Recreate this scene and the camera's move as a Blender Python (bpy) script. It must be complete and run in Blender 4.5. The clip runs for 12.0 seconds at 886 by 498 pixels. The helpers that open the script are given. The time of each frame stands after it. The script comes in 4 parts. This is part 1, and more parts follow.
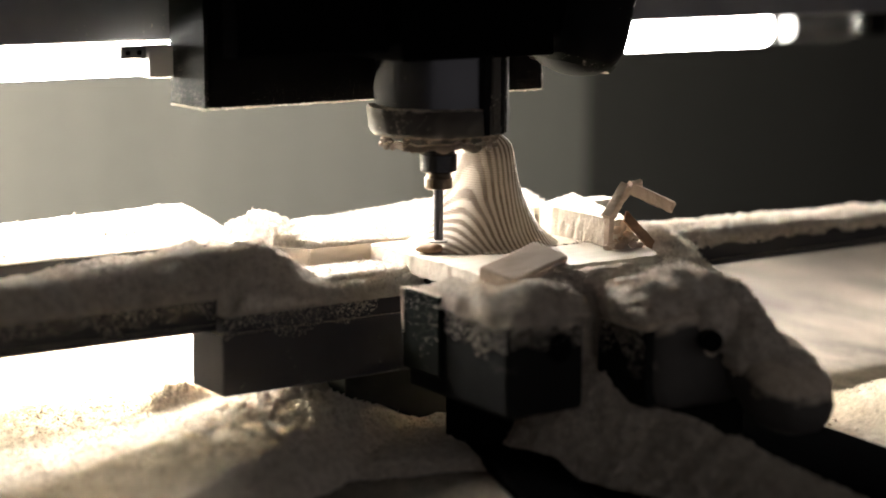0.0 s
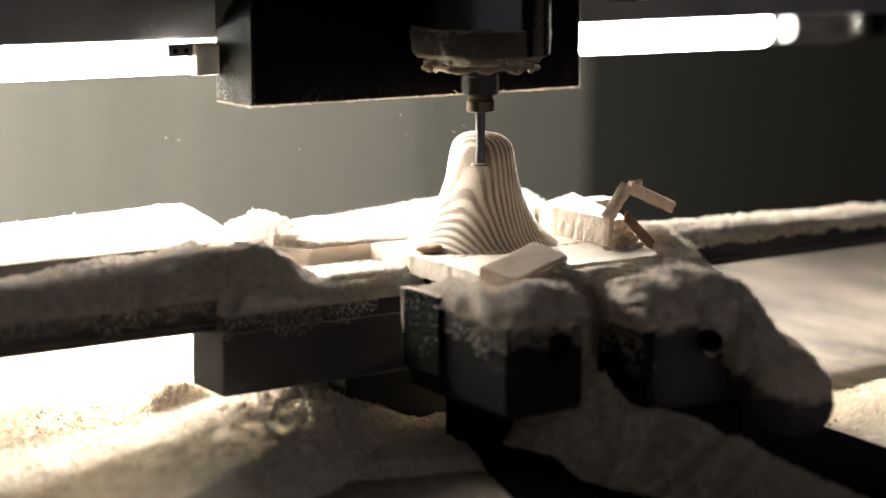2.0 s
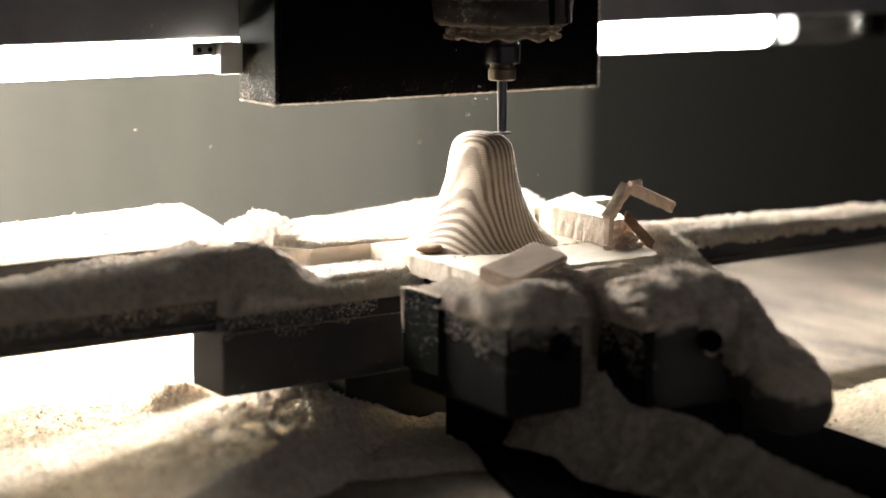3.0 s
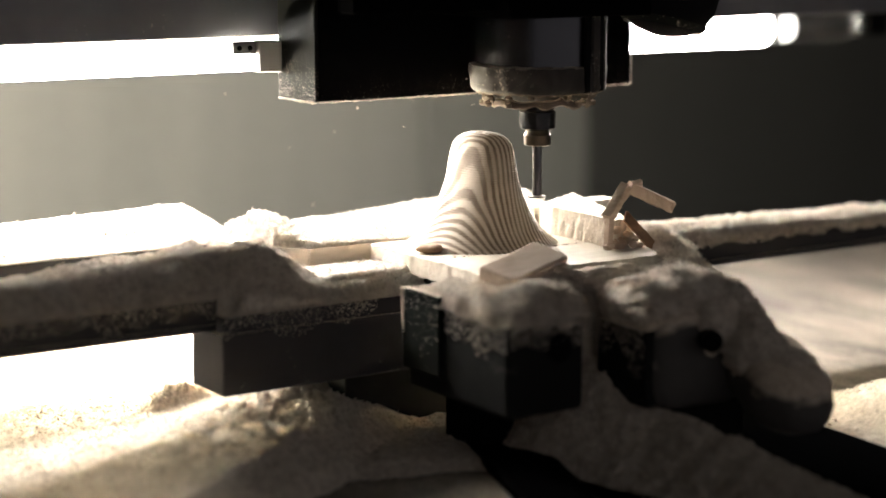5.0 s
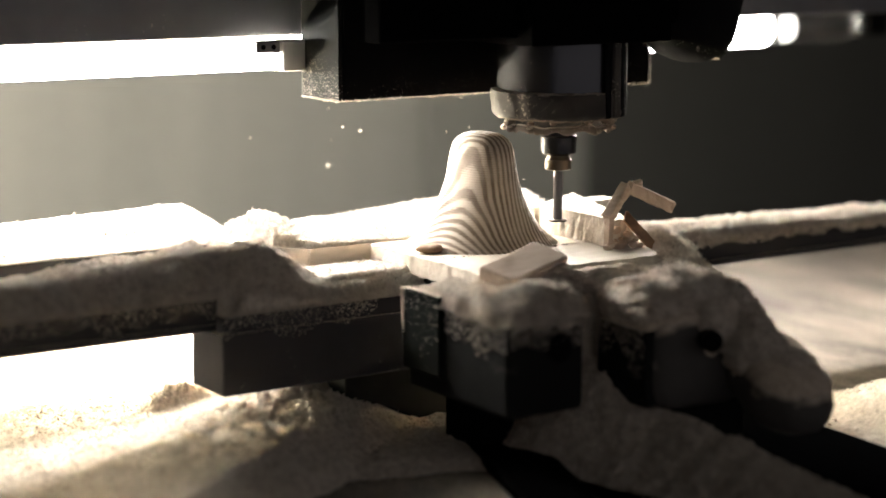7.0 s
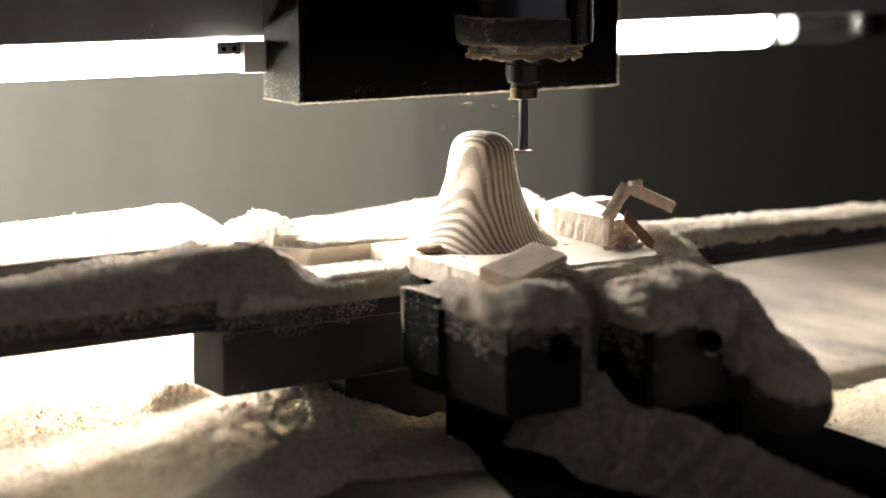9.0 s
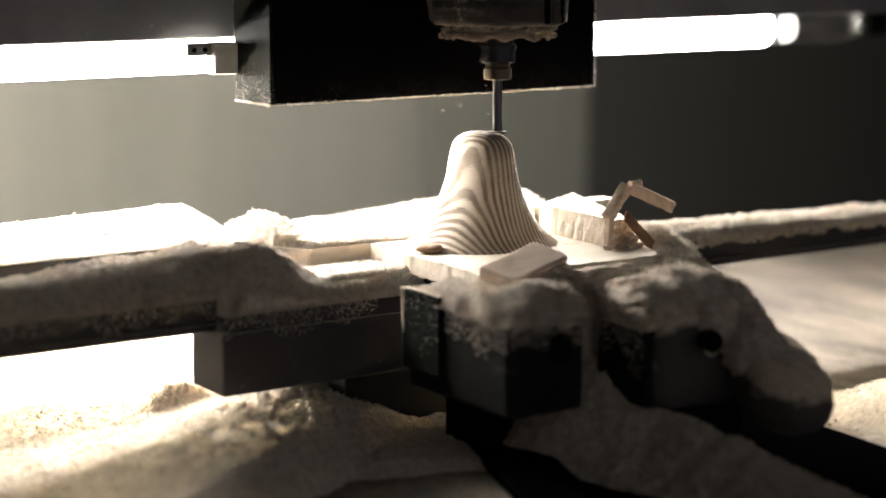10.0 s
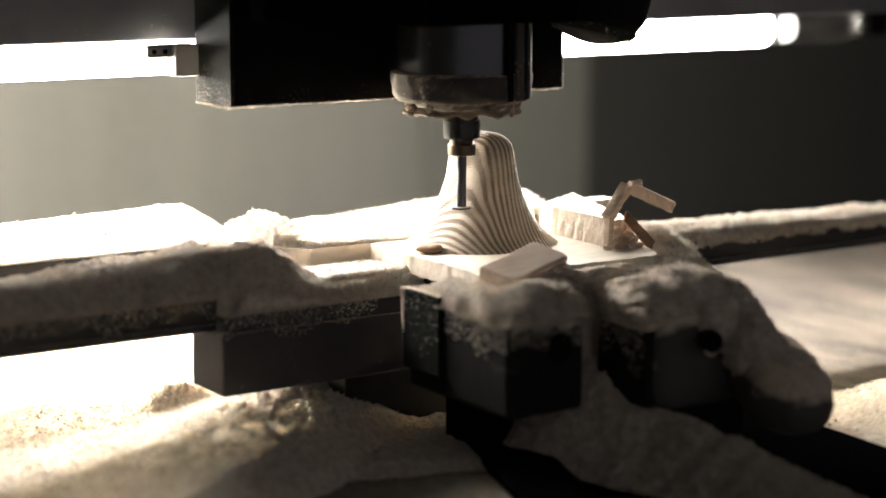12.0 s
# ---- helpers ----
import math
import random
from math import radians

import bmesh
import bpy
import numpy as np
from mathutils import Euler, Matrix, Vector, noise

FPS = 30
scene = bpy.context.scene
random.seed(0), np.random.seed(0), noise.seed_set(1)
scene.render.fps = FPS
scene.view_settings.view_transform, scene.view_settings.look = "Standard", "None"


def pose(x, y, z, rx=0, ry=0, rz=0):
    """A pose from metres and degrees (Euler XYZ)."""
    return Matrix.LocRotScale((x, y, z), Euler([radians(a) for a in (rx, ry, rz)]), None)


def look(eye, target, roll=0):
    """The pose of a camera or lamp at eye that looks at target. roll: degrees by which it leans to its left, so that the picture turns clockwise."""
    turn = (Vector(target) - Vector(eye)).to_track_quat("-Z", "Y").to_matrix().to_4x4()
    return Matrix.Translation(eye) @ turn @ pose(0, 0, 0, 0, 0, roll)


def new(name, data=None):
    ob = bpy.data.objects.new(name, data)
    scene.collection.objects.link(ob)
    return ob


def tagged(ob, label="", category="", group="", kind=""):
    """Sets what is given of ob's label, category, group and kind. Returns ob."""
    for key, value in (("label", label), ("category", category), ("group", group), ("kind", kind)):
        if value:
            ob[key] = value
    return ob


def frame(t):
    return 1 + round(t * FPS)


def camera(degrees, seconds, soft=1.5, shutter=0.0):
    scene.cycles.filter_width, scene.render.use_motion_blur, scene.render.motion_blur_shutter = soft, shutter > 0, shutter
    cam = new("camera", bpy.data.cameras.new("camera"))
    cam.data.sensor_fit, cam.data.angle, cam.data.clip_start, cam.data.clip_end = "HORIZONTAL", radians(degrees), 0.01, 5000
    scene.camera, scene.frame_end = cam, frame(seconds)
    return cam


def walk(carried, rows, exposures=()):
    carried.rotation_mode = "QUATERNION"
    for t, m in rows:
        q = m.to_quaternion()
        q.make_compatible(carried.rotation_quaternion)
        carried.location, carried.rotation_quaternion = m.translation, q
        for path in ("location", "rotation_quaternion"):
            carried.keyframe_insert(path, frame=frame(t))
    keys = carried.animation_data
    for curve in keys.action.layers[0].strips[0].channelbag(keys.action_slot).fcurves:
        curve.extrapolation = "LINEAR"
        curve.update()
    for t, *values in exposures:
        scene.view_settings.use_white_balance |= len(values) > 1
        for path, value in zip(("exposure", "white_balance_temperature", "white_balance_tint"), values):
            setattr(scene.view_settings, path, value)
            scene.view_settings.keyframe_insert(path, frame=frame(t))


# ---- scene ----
# The machine's long axis is X, Y runs away from the camera, Z is up.
EYE = (-0.7063, -0.9937, 0.2030)
AIM = (-0.0538, -0.0079, -0.0027)
cam = camera(26.0, 12.0, soft=1.6)
cam.data.dof.use_dof = True
cam.data.dof.focus_distance = 1.228
cam.data.dof.aperture_fstop = 3.0
walk(cam, [(0.0, look(EYE, AIM)), (12.0, look(EYE, AIM))], exposures=[(0.0, 0.0), (12.0, 0.0)])

# ---- light: one long fluorescent tube behind the head, and the dim workshop round it ----
TUBE_STRENGTH = 130.0
LOW_STRENGTH = 590.0
world = bpy.data.worlds.new("workshop_air")
world.use_nodes = True
world.node_tree.nodes["Background"].inputs[0].default_value = (1.0, 0.94, 0.92, 1)
world.node_tree.nodes["Background"].inputs[1].default_value = 0.20
scene.world = world

TABLE = -0.115


# ---- materials ----
class Mat:
    """A small builder for node materials in object or world space."""

    def __init__(self, name, rough=0.6, metal=0.0):
        self.m = bpy.data.materials.new(name)
        self.m.use_nodes = True
        self.t = self.m.node_tree
        self.b = self.t.nodes["Principled BSDF"]
        self.b.inputs["Roughness"].default_value = rough
        self.b.inputs["Metallic"].default_value = metal
        self.geo = self.t.nodes.new("ShaderNodeNewGeometry")
        self.tex = self.t.nodes.new("ShaderNodeTexCoord")

    def noise(self, scale, detail=4.0, rough=0.55, vec=None, world_space=False):
        n = self.t.nodes.new("ShaderNodeTexNoise")
        n.inputs["Scale"].default_value = scale
        n.inputs["Detail"].default_value = detail
        n.inputs["Roughness"].default_value = rough
        self.t.links.new(vec or (self.geo.outputs["Position"] if world_space else self.tex.outputs["Object"]), n.inputs["Vector"])
        return n.outputs["Fac"]

    def ramp(self, fac, stops):
        r = self.t.nodes.new("ShaderNodeValToRGB")
        e = r.color_ramp.elements
        while len(e) < len(stops):
            e.new(0.5)
        for el, (p, c) in zip(e, stops):
            el.position = p
            el.color = (*c, 1) if len(c) == 3 else c
        self.t.links.new(fac, r.inputs["Fac"])
        return r.outputs["Color"]

    def grey(self, fac, p0, v0, p1, v1):
        return self.ramp(fac, [(p0, (v0, v0, v0)), (p1, (v1, v1, v1))])

    def mix(self, fac, a, b, mode="MIX"):
        n = self.t.nodes.new("ShaderNodeMix")
        n.data_type, n.blend_type = "RGBA", mode
        for key, v in ((0, fac), (6, a), (7, b)):
            if isinstance(v, (int, float)):
                n.inputs[key].default_value = v
            elif isinstance(v, tuple):
                n.inputs[key].default_value = (*v, 1)
            else:
                self.t.links.new(v, n.inputs[key])
        return n.outputs[2]

    def math(self, op, a, b=0.0, clamp=False):
        n = self.t.nodes.new("ShaderNodeMath")
        n.operation, n.use_clamp = op, clamp
        for key, v in ((0, a), (1, b)):
            if isinstance(v, (int, float)):
                n.inputs[key].default_value = v
            else:
                self.t.links.new(v, n.inputs[key])
        return n.outputs[0]

    def up(self):
        s = self.t.nodes.new("ShaderNodeSeparateXYZ")
        self.t.links.new(self.geo.outputs["Normal"], s.inputs[0])
        return s.outputs["Z"]

    def axis(self, name, world_space=False):
        s = self.t.nodes.new("ShaderNodeSeparateXYZ")
        self.t.links.new(self.geo.outputs["Position"] if world_space else self.tex.outputs["Object"], s.inputs[0])
        return s.outputs[name]

    def stretched(self, sx, sy, sz, world_space=False):
        n = self.t.nodes.new("ShaderNodeMapping")
        n.inputs["Scale"].default_value = (sx, sy, sz)
        self.t.links.new(self.geo.outputs["Position"] if world_space else self.tex.outputs["Object"], n.inputs["Vector"])
        return n.outputs["Vector"]

    def set(self, key, v):
        if isinstance(v, (int, float)):
            self.b.inputs[key].default_value = v
        elif isinstance(v, tuple):
            self.b.inputs[key].default_value = (*v, 1)
        else:
            self.t.links.new(v, self.b.inputs[key])
        return self

    def bump(self, height, strength, distance):
        n = self.t.nodes.new("ShaderNodeBump")
        n.inputs["Strength"].default_value = strength
        n.inputs["Distance"].default_value = distance
        self.t.links.new(height, n.inputs["Height"])
        self.t.links.new(n.outputs[0], self.b.inputs["Normal"])
        return self


DUST_A, DUST_B, DUST_C = (0.47, 0.37, 0.29), (0.72, 0.63, 0.53), (0.85, 0.78, 0.69)


def sawdust_material():
    k = Mat("sawdust", 0.95)
    fine, mid, wide = k.noise(1100, 4, 0.7, world_space=True), k.noise(190, 6, 0.75, world_space=True), k.noise(70, 3, world_space=True)
    grains = k.ramp(fine, [(0.36, (0.50, 0.41, 0.33)), (0.47, (0.69, 0.60, 0.51)), (0.62, (0.92, 0.86, 0.77))])
    clumps = k.ramp(mid, [(0.37, (0.22, 0.15, 0.11)), (0.51, (0.62, 0.52, 0.43)), (0.63, DUST_C)])
    stains = k.ramp(wide, [(0.3, (0.62, 0.52, 0.43)), (0.7, DUST_C)])
    k.set("Base Color", k.mix(0.20, k.mix(0.62, grains, clumps), stains))
    k.set("Specular IOR Level", 0.0)
    k.set("Roughness", 1.0)
    k.set("Subsurface Weight", 0.20)
    k.b.inputs["Subsurface Radius"].default_value = (1.0, 0.82, 0.66)
    k.set("Subsurface Scale", 0.006)
    k.set("Sheen Weight", 0.45)
    k.set("Sheen Roughness", 0.6)
    k.set("Sheen Tint", (1.0, 0.92, 0.83))
    return k.bump(k.math("ADD", fine, k.math("MULTIPLY", mid, 1.1)), 1.0, 0.0013).m


def dusty(name, paint, rough, metal=0.0, cover=0.5, top=0.5, scale=260, lean=0.45, shine=0.5):
    """A painted or bare surface with sawdust caught in specks, and lying on what faces up."""
    k = Mat(name, rough, metal)
    k.set("Specular IOR Level", shine)
    specks, cloud = k.noise(scale, 6, 0.75), k.noise(35, 3)
    base = k.mix(k.math("MULTIPLY", cloud, 0.5), paint, tuple(min(1, c * 1.7 + 0.01) for c in paint))
    caught = k.math("ADD", k.math("MULTIPLY", specks, 0.65), k.math("MULTIPLY", cloud, 0.35))
    fac = k.grey(caught, 0.63 - 0.14 * cover, 0.0, 0.72 - 0.10 * cover, 1.0)
    lying = k.grey(k.math("ADD", k.up(), k.math("MULTIPLY", k.math("SUBTRACT", cloud, 0.5), 0.9)), lean, 0.0, min(1.0, lean + 0.3), top)
    fac = k.math("ADD", k.math("MULTIPLY", fac, min(1.0, cover + 0.2)), lying, True)
    k.set("Base Color", k.mix(fac, base, k.ramp(specks, [(0.35, DUST_A), (0.6, DUST_B)])))
    k.set("Roughness", k.math("MAXIMUM", fac, rough))
    if metal:
        k.set("Metallic", k.math("MULTIPLY", k.math("SUBTRACT", 1.0, fac), metal))
    return k.bump(caught, 0.35, 0.0008).m


def ring_wood():
    """Softwood: growth rings round a slanting heart, cut open by the carving."""
    k = Mat("carved_softwood", 0.75)
    n = k.t.nodes.new("ShaderNodeMapping")
    n.vector_type = "POINT"
    n.inputs["Rotation"].default_value = (0, radians(-4), radians(-198))
    k.t.links.new(k.tex.outputs["Object"], n.inputs["Vector"])
    w = k.t.nodes.new("ShaderNodeTexWave")
    w.wave_type, w.bands_direction, w.wave_profile = "BANDS", "X", "SIN"
    w.inputs["Scale"].default_value = 92
    w.inputs["Distortion"].default_value = 3.0
    w.inputs["Detail"].default_value = 2
    w.inputs["Detail Scale"].default_value = 0.25
    k.t.links.new(n.outputs["Vector"], w.inputs["Vector"])
    fine = k.noise(1500, 3, 0.6, k.stretched(0.25, 1, 1))
    rings = k.ramp(w.outputs["Fac"], [(0.0, (0.56, 0.49, 0.41)), (0.46, (0.46, 0.385, 0.31)), (0.70, (0.13, 0.088, 0.064)), (1.0, (0.085, 0.055, 0.040))])
    pale = k.mix(k.grey(k.noise(45, 2), 0.42, 0.0, 0.62, 0.25), rings, (0.62, 0.55, 0.46))
    k.set("Base Color", k.mix(0.18, pale, k.ramp(fine, [(0.3, (0.5, 0.36, 0.22)), (0.7, (0.9, 0.8, 0.65))])))
    return k.bump(fine, 0.5, 0.0006).m


def plank_wood(name, a, b, scale=1.0):
    k = Mat(name, 0.8)
    grain = k.noise(260 * scale, 5, 0.65, k.stretched(0.12, 1, 1))
    wide = k.noise(70 * scale, 3, 0.5, k.stretched(0.25, 1, 1.4))
    k.set("Base Color", k.mix(0.5, k.ramp(grain, [(0.3, a), (0.7, b)]), k.ramp(wide, [(0.3, a), (0.75, b)])))
    return k.bump(grain, 0.5, 0.0012).m


def near_black():
    """Near-black, all but clean: black mount parts, and strips standing in for shade."""
    k = Mat("near_black_finish", 0.95)
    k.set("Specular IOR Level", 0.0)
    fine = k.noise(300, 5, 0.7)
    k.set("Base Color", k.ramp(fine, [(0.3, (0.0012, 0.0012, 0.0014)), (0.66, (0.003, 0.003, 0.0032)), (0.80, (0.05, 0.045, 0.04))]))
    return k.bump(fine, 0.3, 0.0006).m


SAWDUST = sawdust_material()
WOOD = ring_wood()
BOARD = plank_wood("pale_board", (0.52, 0.445, 0.36), (0.74, 0.67, 0.575))
CHIP = plank_wood("wood_sliver", (0.42, 0.31, 0.23), (0.62, 0.50, 0.40))
BROWN = plank_wood("brown_sliver", (0.16, 0.09, 0.05), (0.34, 0.21, 0.12))
def speckled(name, paint, low, high, most):
    """Black paint with fine sawdust specks that thicken towards the lower edge."""
    k = Mat(name, 0.6)
    k.set("Specular IOR Level", 0.015)
    fine, cloud = k.noise(900, 4, 0.8), k.noise(40, 3)
    fade = k.grey(k.math("ADD", k.axis("Z"), k.math("MULTIPLY", k.math("SUBTRACT", cloud, 0.5), 0.05)), low, most, high, 0.02)
    fac = k.grey(k.math("ADD", fine, k.math("MULTIPLY", fade, 0.16)), 0.72, 0.0, 0.80, 0.6)
    k.set("Base Color", k.mix(k.math("ADD", fac, k.math("MULTIPLY", fade, 0.008)), paint, DUST_B))
    return k.bump(fine, 0.2, 0.0005).m


SPECKLED = speckled("speckled_black_paint", (0.002, 0.002, 0.0023), 0.088, 0.118, 0.72)
SIDE = speckled("speckled_side_paint", (0.006, 0.0065, 0.006), 0.092, 0.140, 1.15)
BLACK = dusty("black_paint", (0.004, 0.004, 0.0045), 0.6, 0.0, 0.42, 0.35, 700, shine=0.12)
HOSE = dusty("black_rubber", (0.0025, 0.0025, 0.003), 0.8, 0.0, 0.0, 0.06, shine=0.02)
NEARBLACK = near_black()
ARMSTEEL = dusty("dull_steel", (0.16, 0.155, 0.15), 0.5, 0.3, 0.1, 0.3)
BEAM = dusty("grey_anodised", (0.10, 0.10, 0.11), 0.38, 0.5, 0.1, 0.6)
STEEL = dusty("spindle_steel", (0.075, 0.075, 0.085), 0.27, 0.9, 0.25, 0.7, 180)
FLANGE = dusty("dust_caked_aluminium", (0.042, 0.038, 0.036), 0.8, 0.0, 0.46, 0.6, 420, shine=0.1)
CAKED = dusty("caked_sawdust_rim", (0.13, 0.105, 0.085), 0.95, 0.0, 0.42, 0.8, 420, shine=0.05)
DARKSTEEL = dusty("dark_steel", (0.030, 0.030, 0.033), 0.25, 0.8, 0.0, 0.1)
BRASS = dusty("bronze_nut", (0.10, 0.078, 0.055), 0.32, 0.9, 0.05, 0.2)
BITSTEEL = dusty("carbide", (0.10, 0.10, 0.11), 0.28, 0.9, 0.0, 0.0)
RAIL = dusty("rail_steel", (0.036, 0.035, 0.037), 0.8, 0.1, 0.15, 1.0, 300, shine=0.1)
CASTING = dusty("clamp_steel", (0.011, 0.011, 0.011), 0.9, 0.0, 0.10, 1.0, 380, shine=0.04)
PITTED = dusty("pitted_plate", (0.006, 0.007, 0.006), 0.9, 0.0, 0.30, 1.0, 240, shine=0.04)

STAINED = dusty("dark_stained_wood", (0.038, 0.037, 0.042), 0.9, 0.0, 0.20, 1.0, 420, shine=0.04)
BURIED = dusty("sawdust_coated_casting", (0.080, 0.075, 0.073), 0.95, 0.0, 0.10, 0.9, 300, 0.15, shine=0.0)


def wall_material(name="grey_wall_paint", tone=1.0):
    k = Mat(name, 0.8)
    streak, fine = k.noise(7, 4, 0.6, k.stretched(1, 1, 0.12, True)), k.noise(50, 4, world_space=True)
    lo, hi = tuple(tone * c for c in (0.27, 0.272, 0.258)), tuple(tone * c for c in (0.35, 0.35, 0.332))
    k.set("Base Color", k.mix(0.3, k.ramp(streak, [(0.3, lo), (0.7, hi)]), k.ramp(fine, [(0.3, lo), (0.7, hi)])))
    return k.bump(fine, 0.1, 0.002).m


def bed_material():
    k = Mat("dusted_table_bed", 0.9, 0.0)
    streak, fine = k.noise(14, 5, 0.6, k.stretched(1.6, 0.5, 1, True)), k.noise(700, 5, 0.7, world_space=True)
    fac = k.grey(k.math("ADD", k.math("MULTIPLY", streak, 0.6), k.math("MULTIPLY", fine, 0.4)), 0.36, 0.06, 0.66, 0.56)
    k.set("Specular IOR Level", 0.2)
    k.set("Base Color", k.mix(fac, (0.022, 0.022, 0.024), k.ramp(fine, [(0.3, DUST_A), (0.65, DUST_B)])))
    return k.bump(fine, 0.4, 0.001).m


# Both panel tones also take in the light's falloff to the right.
FALLOFFWALL = wall_material("wall_falloff_grey", 0.40)
WALL, DARKWALL, BED = wall_material(tone=0.50), wall_material("dark_panel_falloff_paint", 0.09), bed_material()


def glow_material(name, colour, strength):
    k = Mat(name, 0.3)
    k.set("Base Color", (0.9, 0.9, 0.9))
    k.set("Emission Color", colour)
    k.set("Emission Strength", strength)
    return k.m


GLOW = glow_material("tube_glow", (1.0, 0.955, 0.87), TUBE_STRENGTH)
LOWGLOW = glow_material("warm_tube_glow", (1.0, 0.89, 0.66), LOW_STRENGTH)
CATHODE = glow_material("cathode_glow", (1.0, 0.97, 0.92), 7.0)
GLASS = Mat("clear_tube_end", 0.10).set("Base Color", (0.42, 0.41, 0.40)).set("Transmission Weight", 0.90).m
GREYPLASTIC = dusty("grey_plastic", (0.40, 0.39, 0.37), 0.5, 0.0, 0.15, 0.4)


# ---- mesh helpers ----
def part(name, bm, material, parent=None, label="", at=None, smooth=False):
    me = bpy.data.meshes.new(name)
    if smooth:
        for f in bm.faces:
            f.smooth = True
    bm.to_mesh(me)
    bm.free()
    me.materials.append(material)
    if smooth:
        me.set_sharp_from_angle(angle=radians(40))
    ob = new(name, me)
    if parent:
        ob.parent = parent
    if at is not None:
        ob.matrix_basis = at
    return tagged(ob, label) if label else ob


def block(bm, x0, x1, y0, y1, z0, z1, bevel=0.001, m=None):
    """A box between two corners, with its edges rounded off."""
    made = bmesh.ops.create_cube(bm, size=1)["verts"]
    bmesh.ops.transform(bm, verts=made, matrix=Matrix.Translation(((x0 + x1) / 2, (y0 + y1) / 2, (z0 + z1) / 2)) @ Matrix.Diagonal((x1 - x0, y1 - y0, z1 - z0, 1)))
    if bevel:
        edges = list({e for v in made for e in v.link_edges})
        made = [v for f in bmesh.ops.bevel(bm, geom=edges, offset=bevel, segments=2, affect="EDGES", profile=0.5)["faces"] for v in f.verts] + [v for v in made if v.is_valid]
    if m is not None:
        bmesh.ops.transform(bm, verts=list(set(made)), matrix=m)
    return bm


def lathe(bm, profile, n=48, m=None, caps=True):
    """A solid of revolution round Z from (radius, height) pairs, from the bottom up."""
    loops = []
    for r, z in profile:
        loops.append([bm.verts.new((max(r, 1e-5) * math.cos(2 * math.pi * i / n), max(r, 1e-5) * math.sin(2 * math.pi * i / n), z)) for i in range(n)])
    for a, b in zip(loops, loops[1:]):
        for i in range(n):
            bm.faces.new((a[i], a[(i + 1) % n], b[(i + 1) % n], b[i]))
    if caps:
        bm.faces.new(loops[0][::-1])
        bm.faces.new(loops[-1])
    if m is not None:
        bmesh.ops.transform(bm, verts=[v for l in loops for v in l], matrix=m)
    return bm


def blob(bm, centre, radii, power=2.5, amp=0.003, freq=45, n=72, rows=44, m=None):
    """A lumpy rounded mass: a superellipsoid roughened by noise."""
    def sg(v, e):
        return math.copysign(abs(v) ** e, v)
    e = 2 / power
    c = Vector(centre)
    loops = []
    for j in range(rows + 1):
        a = -math.pi / 2 + math.pi * j / rows
        loop = []
        for i in range(n):
            t = 2 * math.pi * i / n
            v = Vector((radii[0] * sg(math.cos(a), e) * sg(math.cos(t), e), radii[1] * sg(math.cos(a), e) * sg(math.sin(t), e), radii[2] * sg(math.sin(a), e)))
            if m is not None:
                v = m @ v
            q = v + c
            k = amp * (noise.noise(q * freq) + 0.5 * noise.noise(q * freq * 2.6) + 0.25 * noise.noise(q * freq * 7) + 0.15 * noise.noise(q * freq * 14))
            loop.append(bm.verts.new(q + (v.normalized() if v.length > 1e-6 else Vector((0, 0, 1))) * k))
        loops.append(loop)
    for p, q in zip(loops, loops[1:]):
        for i in range(n):
            bm.faces.new((p[i], p[(i + 1) % n], q[(i + 1) % n], q[i]))
    bmesh.ops.remove_doubles(bm, verts=loops[0] + loops[-1], dist=0.00001)
    return bm


OCTA = np.array([(1, 0, 0), (-1, 0, 0), (0, 1, 0), (0, -1, 0), (0, 0, 1), (0, 0, -1)], float)
OCTA_FACES = np.array([(0, 2, 4), (2, 1, 4), (1, 3, 4), (3, 0, 4), (2, 0, 5), (1, 2, 5), (3, 1, 5), (0, 3, 5)])


def grain_mesh(centre, size, rng):
    """Vertices and faces of loose grains round the given centres: squashed, turned octahedra, a few of them larger crumbs."""
    count = len(centre)
    q, _ = np.linalg.qr(rng.normal(size=(count, 3, 3)))
    big = np.where(rng.uniform(size=(count, 1, 1)) < 0.16, 1.9, 1.0)
    scale = size * big * rng.uniform(0.45, 1.5, (count, 1, 1)) * np.array([1.3, 0.8, 0.55])[None, None, :]
    pts = (OCTA[None] * scale) @ q + np.asarray(centre)[:, None, :]
    return pts.reshape(-1, 3), (OCTA_FACES[None] + 6 * np.arange(count)[:, None, None]).reshape(-1, 3)


